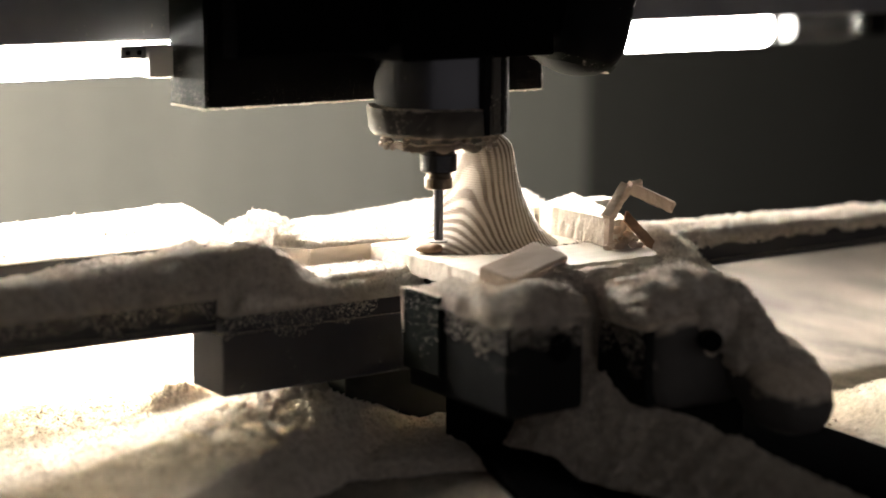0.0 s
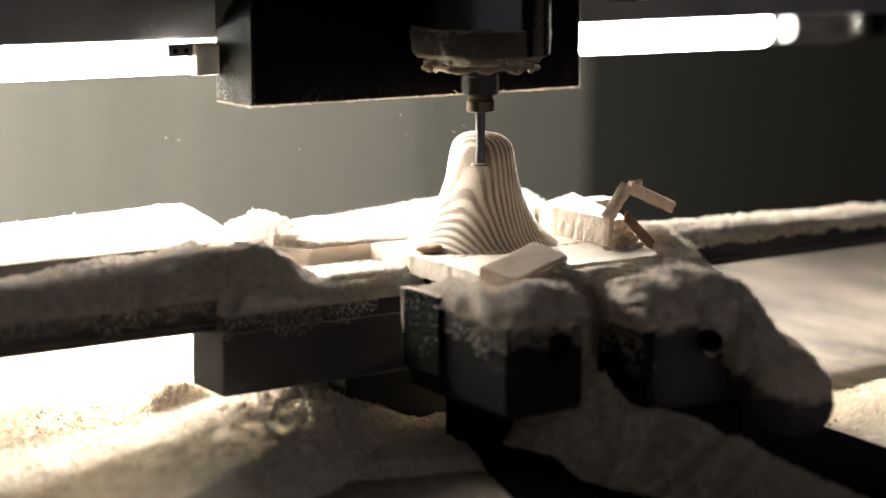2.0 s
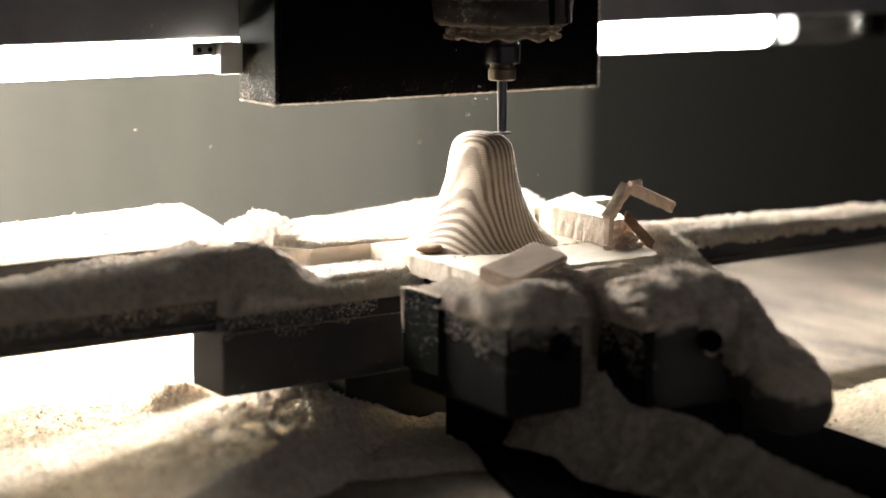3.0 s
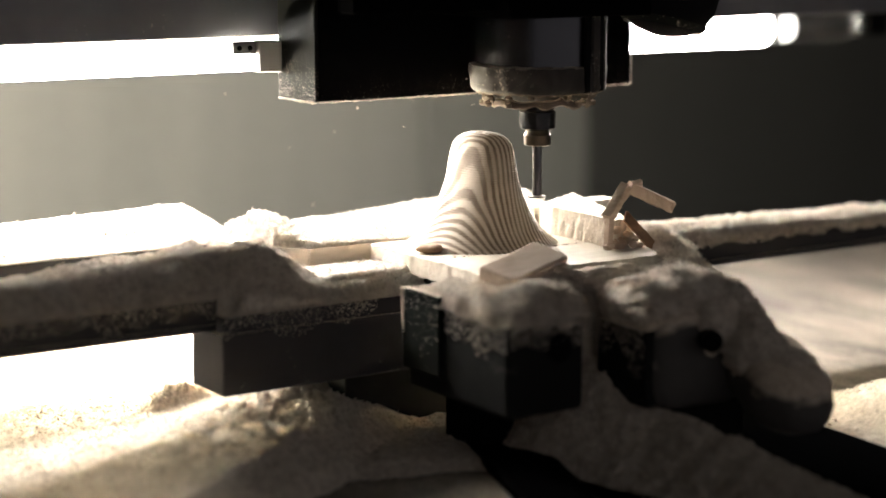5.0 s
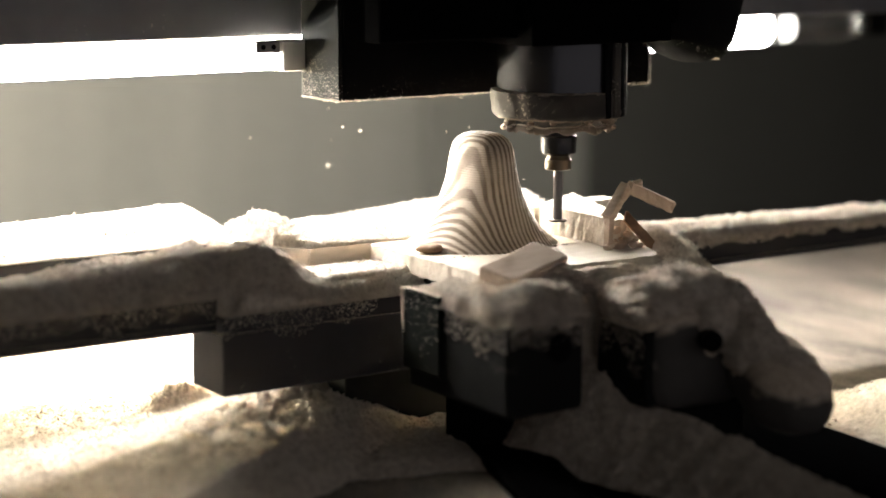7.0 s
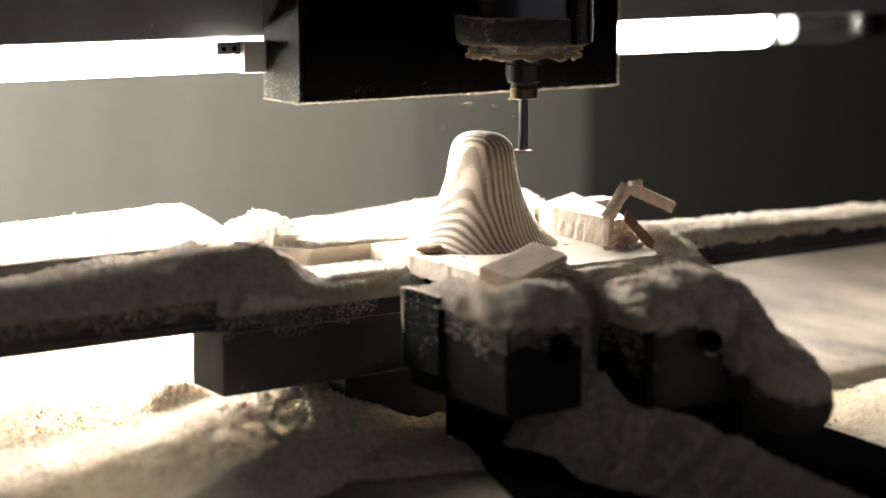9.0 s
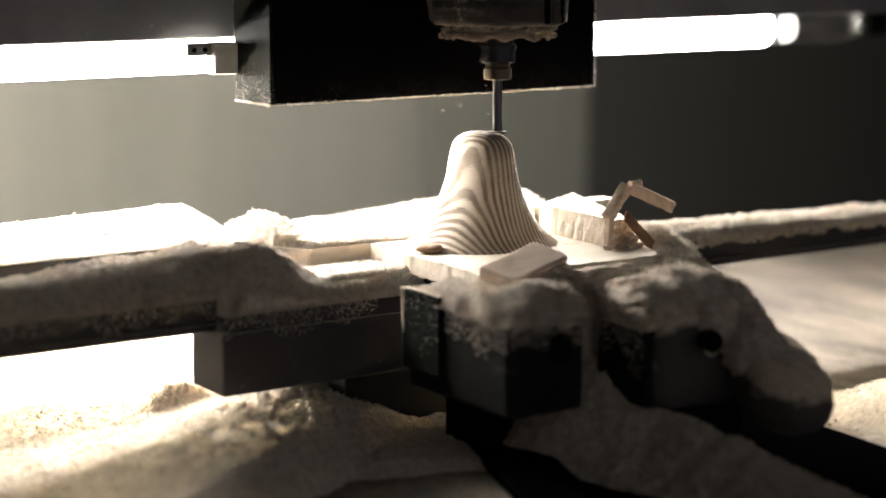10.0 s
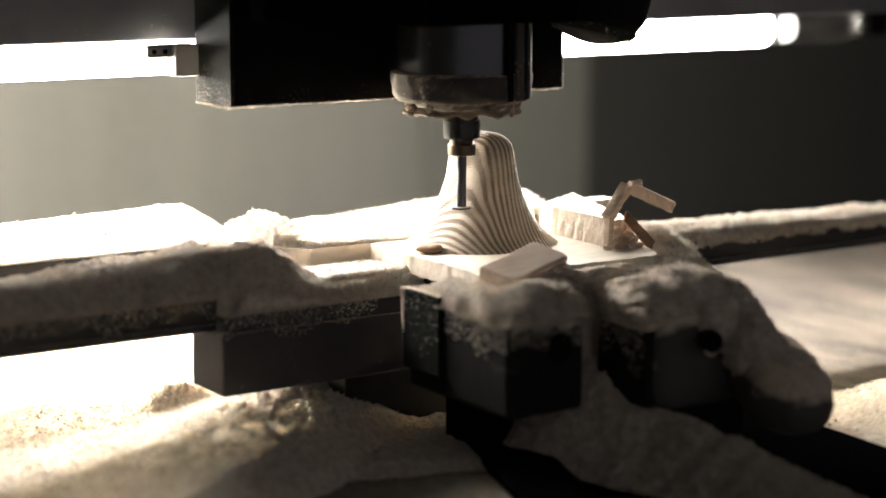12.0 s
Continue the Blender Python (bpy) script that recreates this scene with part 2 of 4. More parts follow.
def strewn(name, bm, count, size, above=-9.0):
    """Turns a bmesh into a mesh object of sawdust with that many loose grains lying all over it."""
    bm.normal_update()
    bmesh.ops.triangulate(bm, faces=[f for f in bm.faces if len(f.verts) > 4])
    verts = [v.co.copy() for v in bm.verts]
    bm.verts.index_update()
    faces = [[v.index for v in f.verts] for f in bm.faces]
    spots = [(f.calc_area(), f.calc_center_median(), f.normal.copy()) for f in bm.faces if len(f.verts) == 4 and f.normal.z > -0.3 and min(v.co.z for v in f.verts) > above]
    bm.free()
    if count and spots:
        rng = np.random.RandomState(len(spots))
        area = np.array([p[0] for p in spots])
        pick = rng.choice(len(spots), count, p=area / area.sum())
        centre = np.array([tuple(p[1]) for p in spots])[pick]
        normal = np.array([tuple(p[2]) for p in spots])[pick]
        spread = np.sqrt(area[pick])[:, None] * 0.5
        pts, tris = grain_mesh(centre + rng.uniform(-1, 1, (count, 3)) * spread + normal * size * 0.25, size, rng)
        base = len(verts)
        verts += pts.tolist()
        faces += (tris + base).tolist()
    me = bpy.data.meshes.new(name)
    me.from_pydata(verts, [], faces)
    me.materials.append(SAWDUST)
    me.polygons.foreach_set("use_smooth", [len(f) == 4 for f in faces])
    return new(name, me)


def clinging(name, label, a, b, down, out, count, size, seed, fade=1.6):
    """Grains clinging to an upright face below its upper edge a-b, ever fewer further down."""
    rng = np.random.RandomState(seed)
    a, b = np.array(a, float), np.array(b, float)
    spots = []
    while len(spots) < count:
        t, f = rng.uniform(), rng.uniform() ** fade
        p = a + (b - a) * t
        reach = 0.35 + 0.65 * (0.5 + 0.9 * noise.noise(Vector((p[0] * 60, p[1] * 60, seed))))
        if f > reach + 0.15 * rng.uniform():
            continue
        spots.append(p + np.array([0, 0, -down * f]) + np.array(out) * rng.uniform(0.0, 1.0) * size * 0.6)
    pts, tris = grain_mesh(np.array(spots), size, rng)
    me = bpy.data.meshes.new(name)
    me.from_pydata(pts.tolist(), [], tris.tolist())
    me.materials.append(SAWDUST)
    return tagged(new(name, me), label, "sawdust", kind="stuff")


def rough(x, y, s=1.0):
    """Uneven height of heaped sawdust, in metres, from lumps down to grains."""
    p = Vector((x, y, 0.37))
    return s * (0.0040 * noise.noise(p * 28) + 0.0014 * noise.noise(p * 75) + 0.0008 * noise.noise(p * 170) + 0.0008 * noise.noise(p * 420) + 0.0006 * noise.noise(p * 800))


def bell(x, y, cx, cy, sx, sy, turn=0.0):
    c, s = math.cos(radians(turn)), math.sin(radians(turn))
    u, v = (c * (x - cx) + s * (y - cy)) / sx, (-s * (x - cx) + c * (y - cy)) / sy
    return math.exp(-(u * u + v * v))


def step(a, b, x):
    t = min(1, max(0, (x - a) / (b - a)))
    return t * t * (3 - 2 * t)


def heap(name, x0, x1, y0, y1, height, floor_z, label, res=0.0022, grains=400, grain=0.0012, kind="stuff", lumps=1.0):
    """Heaped sawdust over a rectangle: a sheet of the given height that closes down to its support, strewn with grains."""
    nx, ny = max(2, round((x1 - x0) / res)), max(2, round((y1 - y0) / res))
    bm = bmesh.new()
    g = []
    for i in range(nx + 1):
        x = x0 + (x1 - x0) * i / nx
        row = []
        for j in range(ny + 1):
            y = y0 + (y1 - y0) * j / ny
            edge = i in (0, nx) or j in (0, ny)
            row.append(bm.verts.new((x, y, floor_z if edge else max(floor_z, height(x, y)))))
        g.append(row)
    for i in range(nx):
        for j in range(ny):
            bm.faces.new((g[i][j], g[i + 1][j], g[i + 1][j + 1], g[i][j + 1]))
    bm.normal_update()
    for row in g[2:-2]:
        for v in row[2:-2]:
            if v.co.z > floor_z + 0.0003:
                p = v.co
                v.co = p + v.normal * lumps * (0.0012 * noise.noise(p * 85) + 0.0011 * noise.noise(p * 190) + 0.0011 * noise.noise(p * 400) + 0.0008 * noise.noise(p * 800))
    rim = [g[i][0] for i in range(nx + 1)] + [g[nx][j] for j in range(1, ny + 1)] + [g[i][ny] for i in range(nx - 1, -1, -1)] + [g[0][j] for j in range(ny - 1, 0, -1)]
    bm.faces.new(rim[::-1])
    ob = strewn(name, bm, grains, grain, floor_z + 0.0004)
    return tagged(ob, label, "sawdust", kind=kind)


# ---- the room and the table ----
def room():
    bm = block(bmesh.new(), -3.0, 4.0, 1.10, 1.20, -0.9, 2.2, 0.0)
    tagged(part("wall_north", bm, WALL), "dull grey painted workshop wall", "wall", kind="structure")
    bm = block(bmesh.new(), 3.9, 4.0, -3.0, 1.099, -0.9, 2.2, 0.0)
    tagged(part("wall_east", bm, WALL), "dull grey painted workshop wall", "wall", kind="structure")
    bm = block(bmesh.new(), -3.1, -3.0, -3.0, 1.099, -0.9, 2.2, 0.0)
    tagged(part("wall_west", bm, WALL), "dull grey painted workshop wall", "wall", kind="structure")
    # Ceiling out of view, added to keep overhead light off the bed.
    bm = block(bmesh.new(), -3.1, 4.0, -3.0, 1.2, 2.201, 2.3, 0.0)
    tagged(part("ceiling", bm, WALL), "unseen dull grey ceiling, added to block light from above", "ceiling", kind="structure")
    bm = block(bmesh.new(), -3.1, 4.0, -3.0, 1.099, -1.0, -0.901, 0.0)
    tagged(part("floor", bm, WALL), "grey concrete workshop floor", "floor", kind="structure")
    # Dark panel; its tone also holds the light lost towards the right.
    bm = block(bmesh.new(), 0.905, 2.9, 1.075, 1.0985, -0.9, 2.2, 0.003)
    tagged(part("wall_panel", bm, DARKWALL), "dark green-grey panel against the wall, darkened further for the light's falloff", "panel", kind="structure")
    # Added strip whose mid grey paints the light falling off to the right.
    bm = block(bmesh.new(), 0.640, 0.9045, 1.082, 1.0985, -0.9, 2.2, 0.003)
    tagged(part("wall_panel", bm, FALLOFFWALL), "added wall strip, its grey toned down for the light's falloff", "panel", kind="structure")


def machine_table():
    base = new("router_table")
    tagged(base, "long grey router table bed under a film of sawdust", "table")
    part("bed", block(bmesh.new(), -1.3, 1.6, -0.60, 0.330, TABLE - 0.05, TABLE, 0.002), BED, base)
    for x in (-1.2, 1.5):
        for y in (-0.5, 0.26):
            part("leg", block(bmesh.new(), x - 0.04, x + 0.04, y - 0.04, y + 0.04, -0.90, TABLE - 0.0502, 0.002), BLACK, base)


room()
machine_table()


# ---- sawdust on the table ----
def clods(x, y, scale, seed):
    """Height of rounded clods, from 1 on their tops to 0 in the pits between them."""
    d = noise.voronoi(Vector((x * scale + 2 * noise.noise(Vector((x * 90, y * 90, seed))), y * scale, seed)))[0][0]
    return max(0.0, 1 - 1.5 * d * d)


def crumb(x, y, seed):
    """Clods two to six millimetres across with pits between them."""
    return 0.0050 * (clods(x, y, 170, seed) - 0.6) + 0.0040 * (clods(x, y, 400, seed + 4) - 0.6) + 0.0016 * noise.noise(Vector((x * 700, y * 700, seed)))


def table_dust(x, y):
    calm = step(-0.21, -0.15, x + 0.25 * y)
    h = 0.005 + rough(x, y, 0.2 + 0.3 * calm)
    # a drift that climbs towards the camera to a sharp crest, and drops behind it
    u = (x + 0.188) * 0.789 + (y + 0.055) * 0.614
    v = -(x + 0.188) * 0.614 + (y + 0.055) * 0.789 + 0.004 * noise.noise(Vector((x * 40, y * 40, 0.1))) + 0.0015 * noise.noise(Vector((x * 160, y * 160, 0.1)))
    along = step(0.150, 0.10, u)
    rise = step(0.17, 0.0, v) if v > 0 else max(0.0, 1 + v / 0.034)
    h += 0.020 * along * rise
    crumbly = min(1.0, 1.25 * bell(x, y, -0.170, 0.012, 0.090, 0.044, 46) + 0.45 * bell(x, y, -0.25, -0.03, 0.07, 0.06))
    h += crumbly * (0.001 + crumb(x, y, 1))
    # a crack across the drift
    h -= 0.005 * math.exp(-((u - 0.014 - 0.3 * v) / 0.005) ** 2) * step(-0.006, 0.006, v) * step(0.06, 0.03, v)
    heap_spot = bell(x, y, -0.187, 0.104, 0.024, 0.013, 20)
    h += heap_spot * (0.009 + 1.3 * crumb(x, y, 4))
    h += bell(x, y, -0.112, 0.046, 0.055, 0.024, 10) * (0.015 + 1.2 * crumb(x, y, 8))
    # swept nearly bare in streaks beyond the bar
    bare = step(0.055, 0.105, x + 0.02 * noise.noise(Vector((x * 20, y * 20, 5)))) * step(-0.24, -0.16, y)
    h -= bare * (0.0110 + 0.003 * noise.noise(Vector((x * 12, y * 140, 2))))
    # at the front, before the drift, the sheet sinks under the bed
    h -= 0.014 * step(-0.020, -0.040, v) * step(-0.12, -0.16, y + 0.3 * min(0, x)) * (1 + 0.5 * noise.noise(Vector((x * 30, y * 30, 9))))
    return TABLE + h


PATCH = (-0.370, -0.030, -0.200, 0.165)


def inside_patch(x, y):
    return min(x - PATCH[0], PATCH[1] - x, y - PATCH[2], PATCH[3] - y)


def near_dust(x, y):
    return table_dust(x, y) - 0.006 * step(0.012, 0.0, inside_patch(x, y))


def wide_dust(x, y):
    return table_dust(x, y) - 0.009 * step(0.008, 0.022, inside_patch(x, y))


def side_drift(x, y):
    return TABLE - 0.002 + 0.030 * bell(x, y, 0.190, -0.165, 0.034, 0.050, -12) + rough(x, y, 0.5)


heap("side_sawdust", 0.125, 0.27, -0.270, -0.075, side_drift, TABLE - 0.001, "low drift of sawdust beside the hold-down clamp", 0.0024, 3000, 0.0005, lumps=0.5)
heap("table_sawdust", -0.46, 0.62, -0.34, 0.29, wide_dust, TABLE - 0.003, "loose cream sawdust drifted over the table", 0.0030, 10000, 0.0005)
heap("table_sawdust", *PATCH, near_dust, TABLE - 0.002, "crumbly sawdust clotted in a drift on the table", 0.00105, 40000, 0.0005, lumps=0.7)


# ---- clamping rails under the work ----
def rail(name, x0, x1, y0, y1, z0, z1, label):
    ob = new(name)
    tagged(ob, label, "rail", group="clamping rails")
    bm = block(bmesh.new(), x0, x1, y0, y1, z0, z1, 0.0012)
    part("bar", bm, RAIL, ob)
    part("edge_strip", block(bmesh.new(), x0, x1, y0 - 0.0012, y0 - 0.0002, z0 + 0.0005, z0 + 0.0045, 0.0004), RAIL, ob, "worn lower edge of the bar")
    return ob


rail("clamping_rail", -0.75, 0.75, 0.000, 0.040, -0.038, -0.019, "dark steel bar running under the work, heaped with sawdust")
rail("clamping_rail", -0.75, -0.02, 0.130, 0.185, -0.035, -0.010, "grey steel bar behind the work, covered with sawdust")


def drape(x, y, box, top, deep, soft, ragged=0.006, fall=1.6, grainy=1.0):
    """Sawdust lying on a top and spilling over its edges; box: x0, x1, y0, y1 of the top."""
    p = Vector((x, y, 0.11))
    d = min(x - box[0], box[1] - x, y - box[2], box[3] - y)
    d += ragged * (noise.noise(p * 55) + 0.5 * noise.noise(p * 140))
    lift = deep * math.sin(1.5708 * min(1, d / soft)) ** 0.75 if d > 0 else d * fall
    return top + lift + rough(x, y, grainy)


def rail_crest(x):
    return 0.016 + 0.012 * step(-0.36, -0.18, x) - 0.026 * step(-0.175, -0.125, x)


def left_rail_dust(x, y):
    return drape(x, y, (-0.6, -0.060, 0.0006, 0.060), -0.0195, rail_crest(x), 0.026, 0.0012, 2.0, 0.8)


heap("rail_sawdust", -0.50, -0.203, 0.0004, 0.050, left_rail_dust, -0.036, "thick cream sawdust heaped along the steel bar", 0.0009, 30000, 0.0006, lumps=1.15)


def ledge_dust(x, y):
    smooth = step(-0.15, -0.125, x)
    top = drape(x, y, (-0.6, -0.060, 0.0006 - 0.0061 * step(-0.2085, -0.180, x) + 0.004 * smooth, 0.044), -0.019, rail_crest(x), 0.026, 0.0025, 1.5, 0.9 - 0.7 * smooth)
    shelf = -0.0265 + 0.0095 * bell(x, y, -0.186, -0.004, 0.024, 0.02) + rough(x, y, 1.0) - 0.010 * step(-0.192, -0.2085, x)
    return max(top, shelf)


heap("ledge_sawdust", -0.2085, -0.064, -0.0107, 0.050, ledge_dust, -0.034, "cream sawdust sliding off the bar on to the block's ledge", 0.0009, 20000, 0.0006, lumps=1.15)


clinging("rail_sawdust", "sawdust thinly clinging to the bar's upright face", (-0.50, 0.0, -0.0170), (-0.209, 0.0, -0.0170), 0.016, (0, -1, 0), 6000, 0.00032, 5, 2.6)
clinging("ledge_sawdust", "sawdust thinly clinging to the block's upright face", (-0.2095, -0.0112, -0.0265), (-0.104, -0.0112, -0.0265), 0.018, (0, -1, 0), 2200, 0.00032, 3, 2.6)


def bench_dust(x, y):
    d = min(x + 0.134, -0.064 - x, y - 0.002, 0.052 - y)
    return -0.0185 + (0.0055 - 0.06 * (y - 0.004)) * min(1, max(0, d) / 0.006) ** 0.5 + rough(x, y, 0.12)


heap("bench_sawdust", -0.134, -0.064, 0.002, 0.052, bench_dust, -0.024, "smooth bright sawdust level along the backing board", 0.0016, 800, 0.0005, lumps=0.2)


def right_rail_dust(x, y):
    across = 1 - abs((y - 0.020) / 0.023) ** 2.4
    crest = 0.0095 - 0.0035 * step(0.18, 0.32, x) - 0.004 * step(0.335, 0.375, x) + 0.004 * bell(x, 0, 0.11, 0, 0.03, 1)
    return -0.019 + crest * max(0, across) ** 0.6 + rough(x, y, 0.3)


heap("rail_sawdust", 0.085, 0.72, 0.0004, 0.0396, right_rail_dust, -0.030, "cream sawdust lying along the steel bar", 0.0013, 22000, 0.0008)
clinging("rail_sawdust", "sawdust thinly clinging to the bar's upright face", (0.10, 0.0, -0.0180), (0.60, 0.0, -0.0180), 0.007, (0, -1, 0), 5000, 0.0008, 9, 1.6)


def back_rail_dust(x, y):
    across = min(max(0, y - 0.129) / 0.044, max(0, 0.187 - y) / 0.012, 1)
    return -0.0105 + (0.019 + 0.003 * step(-0.3, -0.12, x)) * step(-0.105, -0.15, x) * across ** 0.85 + rough(x, y, 0.15)


heap("rail_sawdust", -0.72, -0.07, 0.128, 0.187, back_rail_dust, -0.0105, "bright sawdust lying on the bar behind the work", 0.0030, 200, lumps=0.4)


def support_block():
    ob = new("support_block")
    tagged(ob, "dark stained wooden block propping the steel bar", "block")
    bm = block(bmesh.new(), -0.210, -0.040, -0.011, 0.030, -0.076, -0.0385, 0.0012)
    part("body", bm, STAINED, ob)
    bm = block(bmesh.new(), -0.2095, -0.0405, -0.0113, -0.0005, -0.0386, -0.028, 0.001)
    part("lip", bm, STAINED, ob)
    part("base", block(bmesh.new(), -0.122, -0.045, -0.002, 0.028, TABLE + 0.0005, -0.0762, 0.001), CASTING, ob)


support_block()
# ---- the stock and the carving ----
def plate(name, corners, z0, tops, label, ragged=0.0014, cat="board", material=None, n=26, levels=6):
    """A board of any outline, its sides torn along the grain; tops: the height of its upper face at each corner."""
    bm = bmesh.new()
    rim = []
    for k, (x, y) in enumerate(corners):
        x1, y1 = corners[(k + 1) % len(corners)]
        h0, h1 = tops[k], tops[(k + 1) % len(corners)]
        rim += [(x + (x1 - x) * i / n, y + (y1 - y) * i / n, h0 + (h1 - h0) * i / n) for i in range(n)]
    rings = []
    for lev in range(levels):
        loop = []
        for x, y, top in rim:
            z = z0 + (top - z0) * lev / (levels - 1)
            d = Vector((noise.noise(Vector((x * 220, y * 220, z * 70))) + 0.6 * noise.noise(Vector((x * 600, y * 600, z * 160))), noise.noise(Vector((x * 220 + 7, y * 220, z * 70))) + 0.6 * noise.noise(Vector((x * 600 + 7, y * 600, z * 160))), 0)) * ragged
            if lev == levels - 1:
                z += 0.5 * ragged * noise.noise(Vector((x * 300, y * 300, 3)))
            loop.append(bm.verts.new(Vector((x, y, z)) + d))
        rings.append(loop)
    for a, b in zip(rings, rings[1:]):
        for i in range(len(a)):
            bm.faces.new((a[i], a[(i + 1) % len(a)], b[(i + 1) % len(a)], b[i]))
    bm.faces.new(rings[0][::-1])
    bmesh.ops.triangulate(bm, faces=[bm.faces.new(rings[-1])])
    return tagged(part(name, bm, material or BOARD), label, cat)


plate("backing_board", ((-0.114, 0.054), (0.130, 0.0545), (0.130, 0.1295), (-0.148, 0.1295), (-0.144, 0.086)), -0.0186, (-0.006,) * 5, "pale backing board under heaped sawdust", 0.0010)
plate("carved_board", ((-0.0720, -0.0790), (0.0590, -0.0820), (0.0850, -0.0300), (0.1040, 0.0525), (-0.0705, 0.0525)), -0.0186, (-0.0065,) * 5, "pale planed board with splintered edges under the carving", 0.0013, n=44)


def back_dust(x, y):
    h = -0.0035 + rough(x, y, 0.30 + 0.5 * step(-0.085, -0.11, x))
    h += 0.016 * bell(x, y, -0.122, 0.104, 0.024, 0.030) + 0.004 * bell(x, y, -0.05, 0.12, 0.03, 0.02)
    h += 0.011 * step(-0.06, 0.03, x) * bell(x, y, x, 0.115, 1, 0.028)
    h -= 0.0016 * step(0.068, 0.056, y)
    # it ends in a steep crumbling bank over the board's slanting end
    edge = (x + 0.108) * 0.70 + (y - 0.0545) * 0.71 + 0.003 * noise.noise(Vector((x * 90, y * 90, 2)))
    edge = min(edge, (x + 0.128) + 0.003 * noise.noise(Vector((y * 90, 2, 2))))
    crumbly = step(0.022, 0.004, edge)
    return h + 0.26 * crumbly * crumb(x, y, 2) + min(0.0, edge) * 4.5


heap("board_sawdust", -0.155, 0.10, 0.0548, 0.146, back_dust, -0.0184, "bright crumbly sawdust heaped on the backing board", 0.0011, 9000, 0.0006, lumps=0.75)


heap("strip_sawdust", -0.13, -0.068, 0.036, 0.0538, lambda x, y: -0.0175 + rough(x, y, 0.12), -0.0395, "sawdust filling the gap between bar and board", 0.002, 60)


def carving():
    """A bell-shaped form: a rounded post that flares into its base, with the tool's steps left in it."""
    levels = ((-0.0065, 0.0490, 0.0450), (-0.002, 0.0430, 0.0405), (0.004, 0.0370, 0.0364), (0.010, 0.0320, 0.0336), (0.017, 0.0277, 0.0308), (0.026, 0.0235, 0.0284),
              (0.036, 0.0202, 0.0262), (0.046, 0.0184, 0.0247), (0.053, 0.0174, 0.0236), (0.0580, 0.0162, 0.0221), (0.0618, 0.0138, 0.0188), (0.0641, 0.0106, 0.0146), (0.0653, 0.0066, 0.0095), (0.0658, 0.0020, 0.0030))
    zs = [p[0] for p in levels]
    n, rows, pitch = 144, 200, 0.00145
    bm = bmesh.new()
    loops = []
    for k in range(rows + 1):
        f = k / rows
        z = zs[0] + (zs[-1] - zs[0]) * (1 - (1 - f) ** 1.12)
        a, b = np.interp(z, zs, [p[1] for p in levels]), np.interp(z, zs, [p[2] for p in levels])
        ridge = 0.00075 * (0.5 - abs(z / pitch % 1.0 - 0.5)) * min(1, (1 - f) * 8)
        loop = []
        for i in range(n):
            t = 2 * math.pi * i / n
            c, s = math.cos(t), math.sin(t)
            e = 2.25
            r = (abs(c) ** e + abs(s) ** e) ** (-1 / e)
            w = 0.0006 * noise.noise(Vector((c * 2, s * 2, z * 60))) + 0.00022 * noise.noise(Vector((c * 26, s * 26, z * 1100)))
            loop.append(bm.verts.new(((a + ridge + w) * r * c, (b + ridge + w) * r * s, z)))
        loops.append(loop)
    for p, q in zip(loops, loops[1:]):
        for i in range(n):
            bm.faces.new((p[i], p[(i + 1) % n], q[(i + 1) % n], q[i]))
    bm.faces.new(loops[0][::-1])
    bm.faces.new(loops[-1])
    ob = part("carved_form", bm, WOOD, at=pose(-0.0065, 0.018, 0.0001), smooth=True)
    tagged(ob, "bell-shaped pale wood carving with dark curved growth rings", "carving")


carving()

plate("stock_remnant", ((0.0495, -0.0480), (0.0680, -0.0440), (0.0830, 0.0380), (0.0495, 0.0310)), -0.0064, (0.0118, 0.0105, 0.0165, 0.0125), "raised uncut corner of pale wood stock, rough sawn", 0.0013, "wood block", n=40, levels=9)
plate("stock_remnant", ((0.0500, 0.0390), (0.1180, 0.0350), (0.1180, 0.0515), (0.0500, 0.0515)), -0.0064, (0.0090, 0.0100, 0.0100, 0.0090), "low uncut strip of pale wood stock", 0.0012, "wood block")


def knot():
    bm = blob(bmesh.new(), (-0.0565, 0.0035, -0.0040), (0.0085, 0.0065, 0.0028), 2.2, 0.0012, 160, 28, 16)
    tagged(part("wood_knot", bm, BROWN, smooth=True), "small dark brown knot at the foot of the carving", "wood scrap")


def stick(bm, a, b, w, h, twist=0.0, rag=0.0005, n=12):
    """A split sliver from a to b, with frayed sides and torn ends."""
    a, b = Vector(a), Vector(b)
    d = b - a
    m = Matrix.Translation(a) @ d.to_track_quat("X", "Z").to_matrix().to_4x4() @ Matrix.Rotation(radians(twist), 4, "X")
    shape = ((-0.5, -0.42), (-0.42, -0.5), (0.0, -0.52), (0.42, -0.5), (0.5, -0.42), (0.5, 0.0), (0.5, 0.42), (0.42, 0.5), (0.0, 0.5), (-0.42, 0.5), (-0.5, 0.42), (-0.5, 0.0))
    rings = []
    for i in range(n + 1):
        f = i / n
        ring = []
        for k, (p, q) in enumerate(shape):
            o = m @ Vector((d.length * f, p * w, q * h))
            tear = rag * 2.5 * noise.noise(Vector((k * 1.7, w * 900, a.x * 500))) if i in (0, n) else 0.0
            j = Vector((noise.noise(o * 340), noise.noise(o * 340 + Vector((5, 0, 0))), noise.noise(o * 340 + Vector((0, 5, 0))))) * rag
            ring.append(bm.verts.new(o + j + d.normalized() * tear))
        rings.append(ring)
    for p, q in zip(rings, rings[1:]):
        for k in range(len(shape)):
            bm.faces.new((p[k], p[(k + 1) % len(shape)], q[(k + 1) % len(shape)], q[k]))
    bm.faces.new(rings[0][::-1])
    bm.faces.new(rings[-1])
    return bm


